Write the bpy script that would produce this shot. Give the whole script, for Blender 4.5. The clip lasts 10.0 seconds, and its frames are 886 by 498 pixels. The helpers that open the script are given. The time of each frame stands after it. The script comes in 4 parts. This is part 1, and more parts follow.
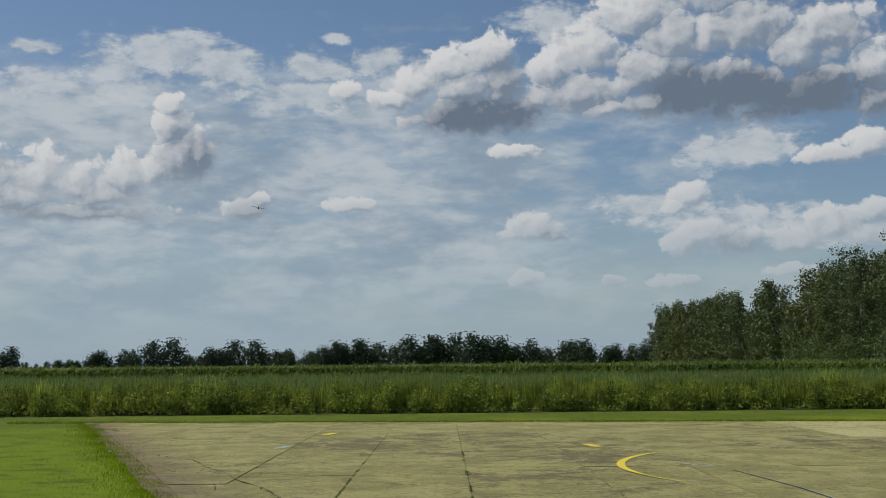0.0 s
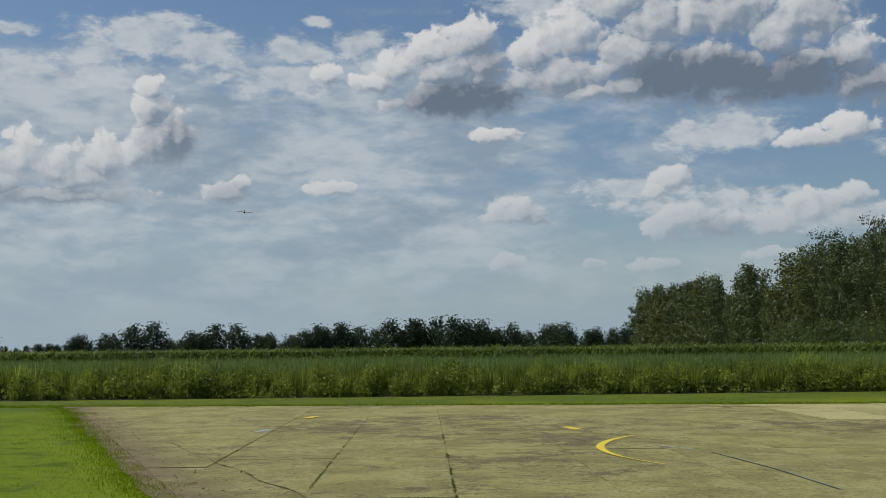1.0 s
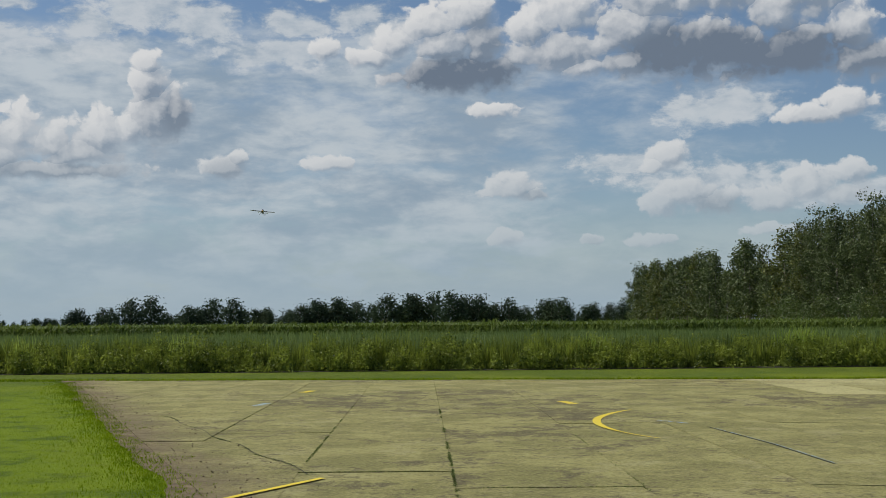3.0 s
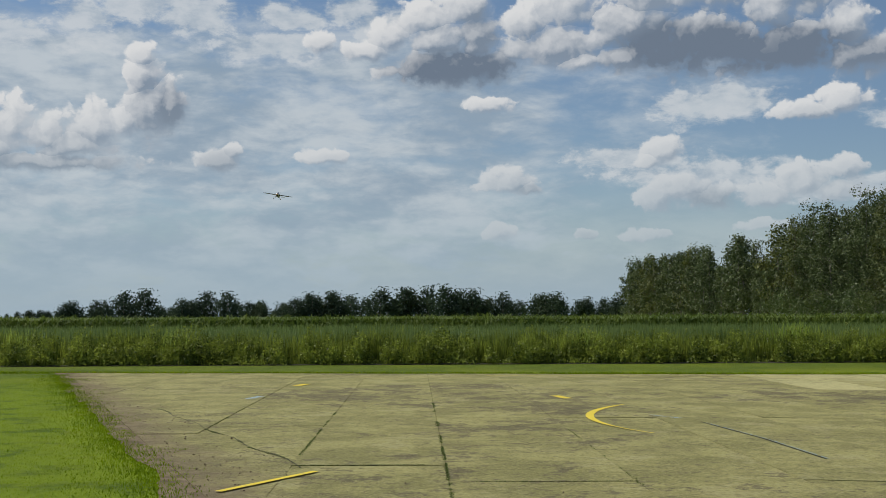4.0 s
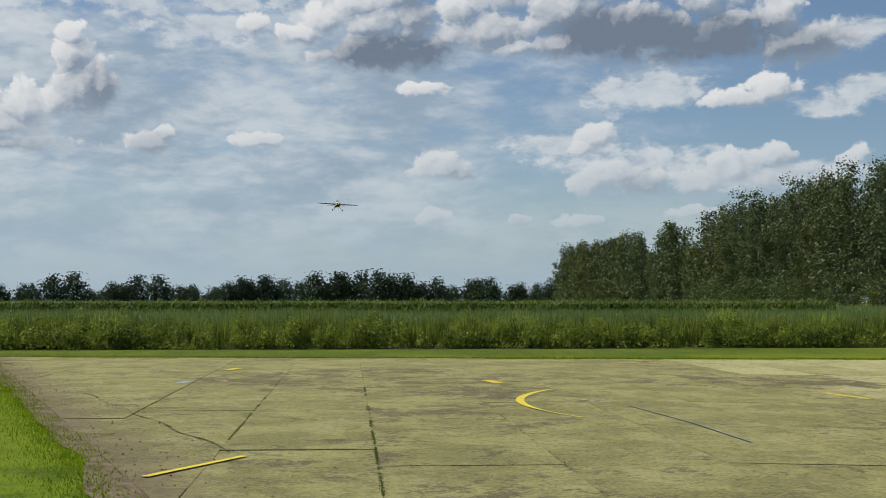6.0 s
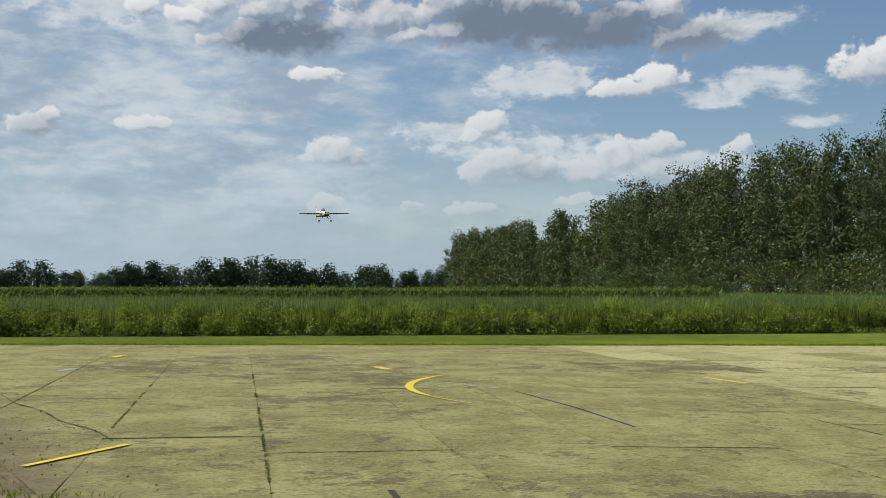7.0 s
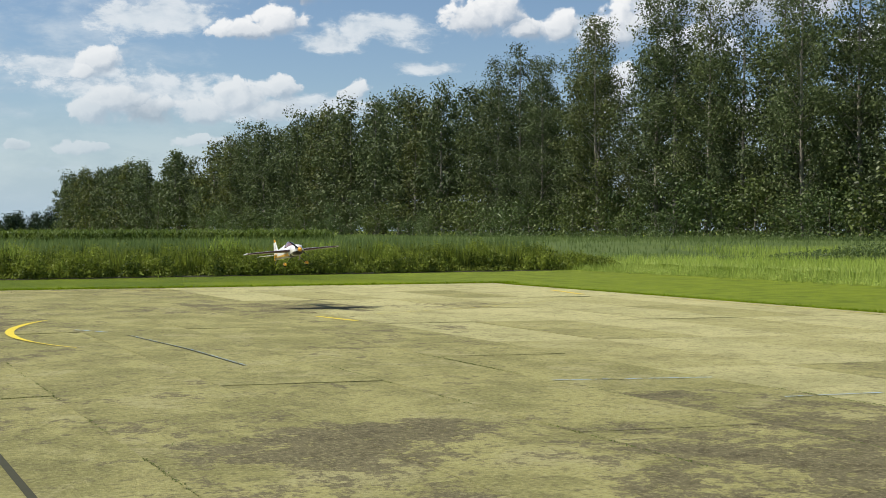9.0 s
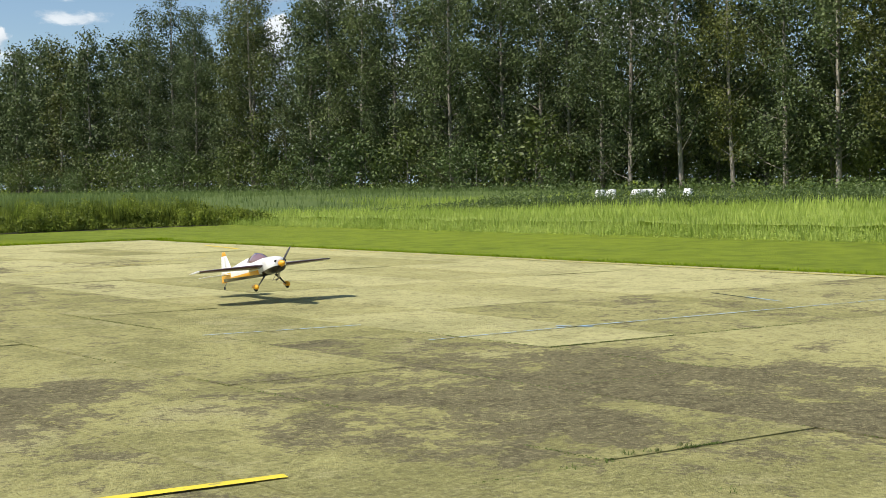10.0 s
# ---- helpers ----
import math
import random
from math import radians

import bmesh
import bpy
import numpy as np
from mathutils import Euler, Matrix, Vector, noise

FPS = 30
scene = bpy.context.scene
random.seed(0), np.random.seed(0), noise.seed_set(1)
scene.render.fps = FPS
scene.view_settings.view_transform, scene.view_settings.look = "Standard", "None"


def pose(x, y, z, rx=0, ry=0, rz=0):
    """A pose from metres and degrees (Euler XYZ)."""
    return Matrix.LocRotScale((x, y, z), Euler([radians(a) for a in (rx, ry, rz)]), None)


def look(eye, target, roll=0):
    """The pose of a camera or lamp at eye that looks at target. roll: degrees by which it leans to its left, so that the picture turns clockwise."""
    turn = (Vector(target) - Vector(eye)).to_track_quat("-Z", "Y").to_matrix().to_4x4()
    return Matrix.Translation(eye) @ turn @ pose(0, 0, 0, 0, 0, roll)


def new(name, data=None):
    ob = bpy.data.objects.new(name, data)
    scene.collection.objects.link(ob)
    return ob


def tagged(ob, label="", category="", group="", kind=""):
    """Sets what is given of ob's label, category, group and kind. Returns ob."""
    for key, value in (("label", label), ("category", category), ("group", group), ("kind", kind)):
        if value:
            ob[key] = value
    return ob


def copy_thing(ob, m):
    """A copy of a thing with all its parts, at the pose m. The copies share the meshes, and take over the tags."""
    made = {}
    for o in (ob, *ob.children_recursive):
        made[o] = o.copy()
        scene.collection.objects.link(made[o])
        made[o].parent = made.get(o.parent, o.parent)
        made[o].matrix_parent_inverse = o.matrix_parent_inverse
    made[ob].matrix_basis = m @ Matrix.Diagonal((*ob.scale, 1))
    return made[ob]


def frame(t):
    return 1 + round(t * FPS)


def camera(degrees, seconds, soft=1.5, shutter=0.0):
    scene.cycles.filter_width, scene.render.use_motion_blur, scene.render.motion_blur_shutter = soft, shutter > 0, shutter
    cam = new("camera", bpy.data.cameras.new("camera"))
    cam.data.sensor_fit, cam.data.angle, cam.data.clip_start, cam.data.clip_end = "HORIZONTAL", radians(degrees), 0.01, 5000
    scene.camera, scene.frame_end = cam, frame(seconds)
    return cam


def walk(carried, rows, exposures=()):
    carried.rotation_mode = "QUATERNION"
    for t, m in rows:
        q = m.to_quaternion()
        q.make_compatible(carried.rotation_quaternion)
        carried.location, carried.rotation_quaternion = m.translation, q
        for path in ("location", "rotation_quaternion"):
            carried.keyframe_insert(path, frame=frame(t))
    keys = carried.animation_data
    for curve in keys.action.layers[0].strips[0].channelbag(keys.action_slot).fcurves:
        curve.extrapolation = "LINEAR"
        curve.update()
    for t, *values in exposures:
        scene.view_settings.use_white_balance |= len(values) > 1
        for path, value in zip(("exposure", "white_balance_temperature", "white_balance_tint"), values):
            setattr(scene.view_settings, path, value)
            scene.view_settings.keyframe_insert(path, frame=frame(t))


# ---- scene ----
cam = camera(39.78, 10.0, soft=0.9)
EYE = 1.70
# seconds, offset of the eye in metres (x, y, z), yaw, pitch, roll in degrees
ROWS = [
    (0.0, 0.000, 0.000, 0.000, 0.00, 5.36, 0.55),
    (0.5, 0.006, 0.008, -0.003, -0.49, 4.98, 0.57),
    (1.0, 0.014, 0.008, -0.006, -0.87, 4.59, 0.60),
    (1.5, 0.017, 0.008, -0.009, -1.05, 4.24, 0.55),
    (2.0, 0.019, 0.006, -0.010, -1.01, 3.93, 0.55),
    (2.5, 0.022, 0.005, -0.012, -0.95, 3.64, 0.55),
    (4.0, 0.023, 0.016, -0.013, -1.28, 3.14, 0.24),
    (4.5, 0.026, 0.018, -0.014, -1.50, 2.99, 0.07),
    (5.0, 0.035, 0.025, -0.016, -1.99, 2.81, 0.05),
    (6.5, 0.071, 0.028, -0.018, -6.51, 2.16, -0.06),
    (7.0, 0.090, 0.006, -0.020, -9.44, 1.81, -0.11),
    (7.5, 0.115, -0.013, -0.025, -13.19, 1.40, -0.08),
    (8.0, 0.132, -0.033, -0.032, -17.33, 0.87, -0.07),
    (8.5, 0.147, -0.051, -0.039, -21.78, 0.09, -0.04),
    (9.0, 0.167, -0.074, -0.048, -27.15, -0.87, 0.02),
    (9.5, 0.198, -0.113, -0.056, -34.21, -1.95, 0.38),
    (10.0, 0.237, -0.172, -0.066, -43.03, -3.13, 0.87),
]
EXPOSURES = [(0.0, -0.35), (2.5, -0.28), (4.5, -0.18), (7.0, 0.0), (8.5, 0.17), (9.2, 0.26), (10.0, 0.43)]
walk(cam, [(t, pose(x, y, EYE + z, 90 + pitch, roll, yaw)) for t, x, y, z, yaw, pitch, roll in ROWS], EXPOSURES)

# ---------------------------------------------------------------- light
SUN_AZ, SUN_EL = -66.0, 52.5          # degrees clockwise from +y, degrees up
sun_dir = Vector((math.sin(radians(SUN_AZ)) * math.cos(radians(SUN_EL)),
                  math.cos(radians(SUN_AZ)) * math.cos(radians(SUN_EL)), math.sin(radians(SUN_EL))))
sun_data = bpy.data.lights.new("sun", "SUN")
sun_data.energy, sun_data.angle, sun_data.color = 4.3, radians(0.6), (1.0, 0.95, 0.86)
sun = new("sun", sun_data)
sun.matrix_world = look(sun_dir * 100, (0, 0, 0))


class Nodes:
    """Short-hand for building a node tree."""

    def __init__(self, tree):
        self.t = tree
        tree.nodes.clear()

    def add(self, kind, ins=None, **props):
        n = self.t.nodes.new(kind)
        for k, val in props.items():
            setattr(n, k, val)
        for k, val in (ins or {}).items():
            if isinstance(val, bpy.types.NodeSocket):
                self.t.links.new(val, n.inputs[k])
            else:
                n.inputs[k].default_value = val
        return n

    def math(self, op, a, b=0.0, c=0.0, clamp=False):
        return self.add("ShaderNodeMath", {0: a, 1: b, 2: c}, operation=op, use_clamp=clamp).outputs[0]

    def vec(self, op, a, b=(0, 0, 0), c=(0, 0, 0)):
        n = self.add("ShaderNodeVectorMath", {0: a, 1: b, 2: c}, operation=op)
        return n.outputs["Value"] if op in ("LENGTH", "DOT_PRODUCT") else n.outputs[0]

    def ramp(self, x, lo, hi, a=0.0, b=1.0, smooth=True):
        return self.add("ShaderNodeMapRange", {0: x, 1: lo, 2: hi, 3: a, 4: b}, clamp=True,
                        interpolation_type="SMOOTHSTEP" if smooth else "LINEAR").outputs[0]

    def noise(self, p, scale, detail=4.0, rough=0.55, distort=0.0):
        return self.add("ShaderNodeTexNoise", {"Vector": p, "Scale": scale, "Detail": detail, "Roughness": rough, "Distortion": distort})

    def mix(self, fac, a, b):
        return self.add("ShaderNodeMix", {0: fac, 6: a, 7: b}, data_type="RGBA").outputs[2]

    def mixf(self, fac, a, b):
        return self.add("ShaderNodeMix", {0: fac, 2: a, 3: b}, data_type="FLOAT").outputs[0]


def cloud_group():
    """How deep a direction (azimuth, elevation in degrees) lies inside the heaps of cloud, how grey those are and how high in its heap it is."""
    g = bpy.data.node_groups.new("cloud_depth", "ShaderNodeTree")
    n = Nodes(g)
    g.interface.new_socket("Vector", in_out="INPUT", socket_type="NodeSocketVector")
    g.interface.new_socket("Depth", in_out="OUTPUT", socket_type="NodeSocketFloat")
    g.interface.new_socket("Grey", in_out="OUTPUT", socket_type="NodeSocketFloat")
    g.interface.new_socket("Height", in_out="OUTPUT", socket_type="NodeSocketFloat")
    p = n.add("NodeGroupInput").outputs[0]
    w1 = n.vec("SUBTRACT", n.noise(p, 0.9, 4, 0.55).outputs["Color"], (0.5, 0.5, 0.5))
    q = n.vec("MULTIPLY_ADD", w1, (1.1, 0.8, 0), p)
    puff = n.add("ShaderNodeTexVoronoi", {"Vector": q, "Scale": 0.75, "Detail": 2.5, "Roughness": 0.50, "Lacunarity": 2.3, "Smoothness": 0.30},
                 feature="SMOOTH_F1", voronoi_dimensions="2D", normalize=True).outputs["Distance"]
    wisp = n.noise(n.vec("MULTIPLY", q, (0.9, 1.2, 0)), 0.9, 5, 0.52).outputs[0]
    near, high, gloom = 9.0, 0.0, 0.0
    for az, el, rx, ry, flat, grey in CLOUDS:
        d = n.vec("MULTIPLY_ADD", q, (1 / rx, 1 / ry, 0), (-az / rx, -el / ry, 0))
        low = n.vec("MULTIPLY", d, (-1, -flat, 0))
        r = n.vec("LENGTH", n.vec("MAXIMUM", d, low))
        closer = n.math("LESS_THAN", r, near)
        high = n.mixf(closer, high, n.vec("DOT_PRODUCT", d, (-0.25, 0.8, 0)))
        gloom = n.math("MAXIMUM", gloom, n.ramp(r, 1.35, 0.35, 0.0, grey)) if grey else gloom
        near = n.math("SMOOTH_MIN", r, near, 0.28)
    depth = n.math("SUBTRACT", 1.12, near)
    depth = n.math("ADD", depth, n.math("MULTIPLY", n.math("SUBTRACT", 0.40, puff), 1.15))
    depth = n.math("ADD", depth, n.math("MULTIPLY", n.math("SUBTRACT", wisp, 0.5), 0.85))
    n.add("NodeGroupOutput", {0: depth, 1: gloom, 2: high})
    return g


def make_sky():
    world = bpy.data.worlds.new("sky")
    scene.world = world
    world.use_nodes = True
    n = Nodes(world.node_tree)
    direction = n.add("ShaderNodeTexCoord").outputs["Generated"]
    sep = n.add("ShaderNodeSeparateXYZ", {0: direction})
    az = n.math("MULTIPLY", n.math("ARCTAN2", sep.outputs[0], sep.outputs[1]), 180 / math.pi)
    el = n.math("MULTIPLY", n.math("ARCSINE", sep.outputs[2]), 180 / math.pi)
    p = n.add("ShaderNodeCombineXYZ", {0: az, 1: el}).outputs[0]
    group = cloud_group()
    here = n.add("ShaderNodeGroup", {}, node_tree=group)
    sunward = n.add("ShaderNodeGroup", {}, node_tree=group)
    world.node_tree.links.new(p, here.inputs[0])
    world.node_tree.links.new(n.vec("ADD", p, (-0.25, 0.28, 0)), sunward.inputs[0])
    body, gloom, high = here.outputs[0], here.outputs[1], here.outputs[2]
    slope = n.math("SUBTRACT", body, sunward.outputs[0])     # thinner towards the sun: a lit flank
    soft = n.ramp(slope, -0.25, 0.25, 0.90, 0.26)
    cover = n.ramp(n.math("DIVIDE", body, soft), 0.0, 1.0)
    cover = n.math("MULTIPLY", cover, n.math("MULTIPLY", n.ramp(high, -1.3, -0.3, 0.50, 1.0), n.ramp(el, 1.0, 8.0, 0.55, 1.0)))
    thick = n.ramp(body, 0.15, 1.1)
    light = n.math("MULTIPLY_ADD", n.math("MINIMUM", n.math("MAXIMUM", slope, -0.36), 0.36), 0.95, 0.46)
    light = n.math("ADD", light, n.math("MULTIPLY", high, 0.36))
    light = n.math("SUBTRACT", light, n.math("MULTIPLY", thick, 0.10))
    light = n.math("SUBTRACT", light, gloom)
    light = n.ramp(light, -0.10, 0.95, 0.0, 1.0, False)
    shade = n.mix(n.math("MULTIPLY", gloom, 1.6, clamp=True), (0.36, 0.45, 0.57, 1), (0.215, 0.275, 0.365, 1))
    cloud = n.mix(light, shade, (0.98, 0.99, 1.0, 1))
    far = n.ramp(el, 2.0, 11.5)
    cloud = n.mix(n.math("MULTIPLY_ADD", far, 0.70, 0.30), (0.56, 0.66, 0.73, 1), cloud)

    # thin layers between the heaps
    bend = n.vec("SUBTRACT", n.noise(p, 0.35, 3, 0.5).outputs["Color"], (0.5, 0.5, 0.5))
    q = n.vec("MULTIPLY_ADD", bend, (1.3, 0.6, 0), p)
    s1 = n.noise(n.vec("MULTIPLY", q, (0.10, 0.30, 0)), 1.0, 6, 0.60).outputs[0]
    s2 = n.noise(n.vec("MULTIPLY_ADD", q, (0.45, 1.2, 0), (7, 3, 0)), 1.0, 5, 0.6).outputs[0]
    s3 = n.noise(n.vec("MULTIPLY_ADD", q, (0.15, 0.40, 0), (3, 11, 0)), 1.0, 5, 0.55).outputs[0]
    where = n.math("MULTIPLY", n.ramp(az, 24, -3), n.ramp(el, 15.5, 11.0, 0.15, 1.0))
    away = n.math("MAXIMUM", n.ramp(n.math("ABSOLUTE", az), 55, 80), n.ramp(el, 22, 32))    # broken cloud over the rest of the sky
    where = n.math("MAXIMUM", where, n.math("MULTIPLY", away, 0.35))
    veil = n.math("ADD", n.math("MULTIPLY_ADD", s1, 2.1, -0.92), n.math("MULTIPLY", n.math("SUBTRACT", s2, 0.5), 0.75))
    veil = n.math("ADD", veil, n.math("MULTIPLY_ADD", where, 0.95, -0.36))
    sheet_light = 0.0
    fray = n.noise(n.vec("MULTIPLY", q, (0.8, 1.5, 0)), 1.0, 7, 0.62).outputs[0]
    qq = n.vec("MULTIPLY_ADD", bend, (1.6, 0.9, 0), q)
    for c_az, c_el, rx, ry in THIN_WEST + THIN_EAST:
        r = n.vec("LENGTH", n.vec("MULTIPLY_ADD", qq, (1 / rx, 1 / ry, 0), (-c_az / rx, -c_el / ry, 0)))
        sheet_light = n.math("MAXIMUM", sheet_light, n.ramp(n.math("ADD", r, n.math("MULTIPLY_ADD", fray, -2.4, 1.2)), 1.35, 0.55))
    veil = n.math("MULTIPLY", n.ramp(veil, 0.0, 0.85), 0.90)
    veil = n.math("MAXIMUM", veil, n.math("MULTIPLY", sheet_light, 0.85))
    haze = n.ramp(el, 7.0, 0.0, 0.0, 0.92)
    thin = n.mix(n.ramp(n.math("ADD", n.math("MULTIPLY", s2, 0.40), n.math("MULTIPLY", s3, 0.60)), 0.38, 0.62), (0.395, 0.51, 0.63, 1), (0.75, 0.82, 0.87, 1))
    thin = n.mix(n.math("MULTIPLY", sheet_light, n.ramp(fray, 0.35, 0.65, 0.25, 0.9)), thin, (0.86, 0.90, 0.93, 1))
    thin = n.mix(haze, thin, (0.460, 0.608, 0.73, 1))
    veil = n.math("MAXIMUM", veil, haze)

    sky = n.add("ShaderNodeTexSky", sky_type="NISHITA", sun_disc=False, sun_elevation=radians(SUN_EL), sun_rotation=radians(SUN_AZ),
                air_density=1.0, dust_density=0.3, ozone_density=3.5)
    blue = n.add("ShaderNodeBackground", {"Color": sky.outputs[0], "Strength": SKY_STRENGTH})
    grey = n.add("ShaderNodeBackground", {"Color": thin, "Strength": CLOUD_STRENGTH})
    heap = n.add("ShaderNodeBackground", {"Color": cloud, "Strength": CLOUD_STRENGTH})
    m = n.add("ShaderNodeMixShader", {0: veil, 1: blue.outputs[0], 2: grey.outputs[0]})
    m = n.add("ShaderNodeMixShader", {0: cover, 1: m.outputs[0], 2: heap.outputs[0]})
    n.add("ShaderNodeOutputWorld", {0: m.outputs[0]})


# heaps of cloud: azimuth, elevation of the middle, half width, half height (degrees), flatness and greyness of the base
SKY_STRENGTH, CLOUD_STRENGTH = 0.085, 0.80
HEAPS_TOWER = [(-21.39, 7.93, 3.17, 1.98, 1.6, 0.1), (-18.20, 8.18, 1.64, 1.37, 1.2, 0), (-19.50, 7.51, 1.85, 1.19, 1.3, 0), (-16.86, 7.97, 1.59, 1.11, 1.4, 0), (-14.77, 8.47, 1.37, 1.22, 1.3, 0),
    (-15.75, 7.62, 1.98, 0.93, 1.5, 0.15), (-13.44, 8.71, 1.19, 0.85, 1.4, 0), (-12.61, 10.91, 0.95, 1.32, 1, 0), (-12.18, 9.51, 1.19, 1.59, 1, 0.25), (-11.36, 9.40, 0.95, 1.45, 1.2, 0.45),
    (-12.67, 11.80, 0.79, 0.63, 1, 0), (-16.84, 6.88, 4.49, 0.58, 1.2, 0.35), (-9.07, 7.18, 0.95, 0.58, 1.3, 0.35), (-8.50, 7.55, 0.53, 0.42, 1.3, 0), (-4.16, 7.31, 1.19, 0.48, 1.5, 0)]
HEAPS_MIDDLE = [(2.45, 14.14, 1.59, 1.11, 1.3, 0), (0.56, 13.65, 1.64, 0.90, 1.3, 0), (1.36, 12.86, 1.98, 1.11, 1.2, 0.1), (2.98, 12.97, 1.19, 1.59, 1.1, 0.35), (1.88, 11.55, 3.57, 1.00, 1, 0.75),
    (-1.19, 13.02, 1.06, 0.79, 1.2, 0), (-4.49, 12.62, 0.79, 0.63, 1.2, 0), (-2.40, 12.29, 1.19, 0.58, 1.2, 0), (5.26, 13.43, 1.32, 1.16, 1.2, 0), (7.27, 14.26, 1.85, 1.37, 1.2, 0),
    (6.44, 12.48, 2.91, 1.19, 1.1, 0.2), (7.61, 11.67, 1.19, 0.58, 1.2, 0), (4.33, 6.07, 1.37, 0.69, 1.8, 0.1), (5.38, 5.84, 0.79, 0.42, 1.6, 0.4), (3.33, 9.77, 1.19, 0.42, 1.5, 0)]
HEAPS_BANK = [(9.43, 15.81, 2.12, 1.45, 1.2, 0), (10.97, 14.71, 1.98, 1.59, 1.1, 0.15), (12.66, 14.81, 1.19, 1.19, 1.2, 0), (14.58, 14.98, 2.38, 1.59, 1.1, 0.2), (10.15, 13.23, 2.38, 1.32, 1.1, 0.2),
    (12.96, 12.32, 4.23, 1.45, 1, 0.75), (16.72, 11.95, 4.23, 1.37, 1, 0.75), (16.54, 13.71, 1.45, 1.37, 1.1, 0), (18.05, 14.45, 2.12, 1.45, 1.2, 0.2), (19.80, 12.70, 1.32, 1.45, 1.2, 0),
    (20.58, 11.53, 2.64, 1.06, 1, 0.5), (12.59, 16.87, 2.91, 1.59, 1.2, 0), (16.42, 17.05, 3.70, 1.59, 1.2, 0.1), (9.85, 11.83, 1.59, 0.79, 1.1, 0.35)]
HEAPS_LOW = [(11.67, 7.50, 0.95, 0.69, 1.3, 0), (10.88, 7.01, 0.74, 0.42, 1.5, 0), (12.25, 5.67, 1.45, 0.85, 1.4, 0.1), (11.22, 5.31, 0.95, 0.74, 1.5, 0), (13.80, 5.23, 1.22, 0.69, 1.3, 0.5),
    (17.72, 5.85, 1.32, 0.90, 1.4, 0), (16.24, 5.27, 1.64, 0.69, 1.7, 0.05), (19.14, 5.41, 1.32, 0.90, 1.4, 0.1), (19.54, 6.44, 0.90, 0.58, 1.3, 0), (19.66, 9.43, 1.45, 0.74, 1.5, 0),
    (17.96, 9.06, 1.64, 0.53, 1.6, 0.1), (10.67, 3.63, 1.00, 0.37, 1.5, 0), (15.95, 3.96, 1.06, 0.37, 1.5, 0), (3.90, 3.81, 0.95, 0.42, 1.4, 0), (7.83, 3.69, 0.53, 0.32, 1.3, 0.3)]
HEAPS_EAST = [(28.59, 9.64, 1.37, 1.06, 1.5, 0.05), (29.86, 9.85, 1.11, 1.11, 1.4, 0), (30.99, 9.18, 1.45, 0.63, 1.5, 0.1), (32.86, 9.23, 1.06, 0.79, 1.3, 0.1), (34.92, 8.77, 1.64, 0.90, 1.6, 0.05),
    (36.36, 9.43, 1.64, 1.45, 1.4, 0), (37.77, 10.20, 1.85, 1.98, 1.3, 0), (35.64, 6.38, 0.79, 1.11, 1.2, 0), (35.15, 5.52, 0.95, 1.11, 1.2, 0), (23.02, 6.35, 0.71, 0.53, 1.5, 0),
    (38.92, 8.20, 2.38, 1.59, 1.6, 0.1)]
HEAPS_FAR_EAST = [(47.75, 8.02, 2.38, 1.32, 1.4, 0), (40.89, 4.55, 1.32, 1.19, 1.4, 0), (51.88, 6.63, 2.12, 1.19, 1.4, 0), (55.18, 9.49, 4.76, 1.59, 1.4, 0.2), (40.99, 9.91, 4.76, 1.59, 1.4, 0.2)]
THIN_WEST = [(-12.69, 14.21, 3.04, 1.00), (-14.85, 13.48, 1.59, 0.74), (-10.10, 13.54, 1.98, 0.93), (-18.41, 12.53, 2.12, 0.74), (-18.69, 14.11, 1.06, 0.34),
    (-5.88, 13.77, 1.59, 0.69), (-14.45, 12.36, 2.38, 0.58), (-5.07, 15.12, 0.63, 0.24), (13.89, 9.59, 2.78, 0.79), (5.97, 15.71, 2.38, 0.90),
    (-2.93, 14.18, 1.59, 0.63), (-1.59, 13.28, 2.38, 0.79), (-6.67, 12.47, 3.44, 0.69)]
THIN_EAST = [(12.98, 9.52, 1.85, 0.93), (24.07, 9.24, 2.38, 0.63), (21.97, 8.76, 1.59, 0.48), (26.15, 7.66, 1.06, 0.32), (34.44, 9.28, 1.59, 0.48),
    (13.51, 6.41, 4.49, 0.79), (23.29, 11.81, 2.38, 0.69), (19.86, 5.64, 5.29, 0.53), (9.84, 7.15, 3.17, 0.66)]
CLOUDS = HEAPS_TOWER + HEAPS_MIDDLE + HEAPS_BANK + HEAPS_LOW + HEAPS_EAST + HEAPS_FAR_EAST
make_sky()

# ---------------------------------------------------------------- materials
def material(name):
    m = bpy.data.materials.new(name)
    m.use_nodes = True
    return m, Nodes(m.node_tree)


def finish(n, color, rough=0.7, bump=None, depth=0.01, metal=0.0, spec=0.4, coat=0.0):
    ins = {"Base Color": color, "Roughness": rough, "Metallic": metal, "Specular IOR Level": spec, "Coat Weight": coat}
    if bump is not None:
        ins["Normal"] = n.add("ShaderNodeBump", {"Height": bump, "Strength": 1.0, "Distance": depth}).outputs[0]
    s = n.add("ShaderNodeBsdfPrincipled", ins)
    n.add("ShaderNodeOutputMaterial", {0: s.outputs[0]})


def world_point(n):
    return n.add("ShaderNodeNewGeometry").outputs["Position"]


def object_point(n):
    return n.add("ShaderNodeTexCoord").outputs["Object"]


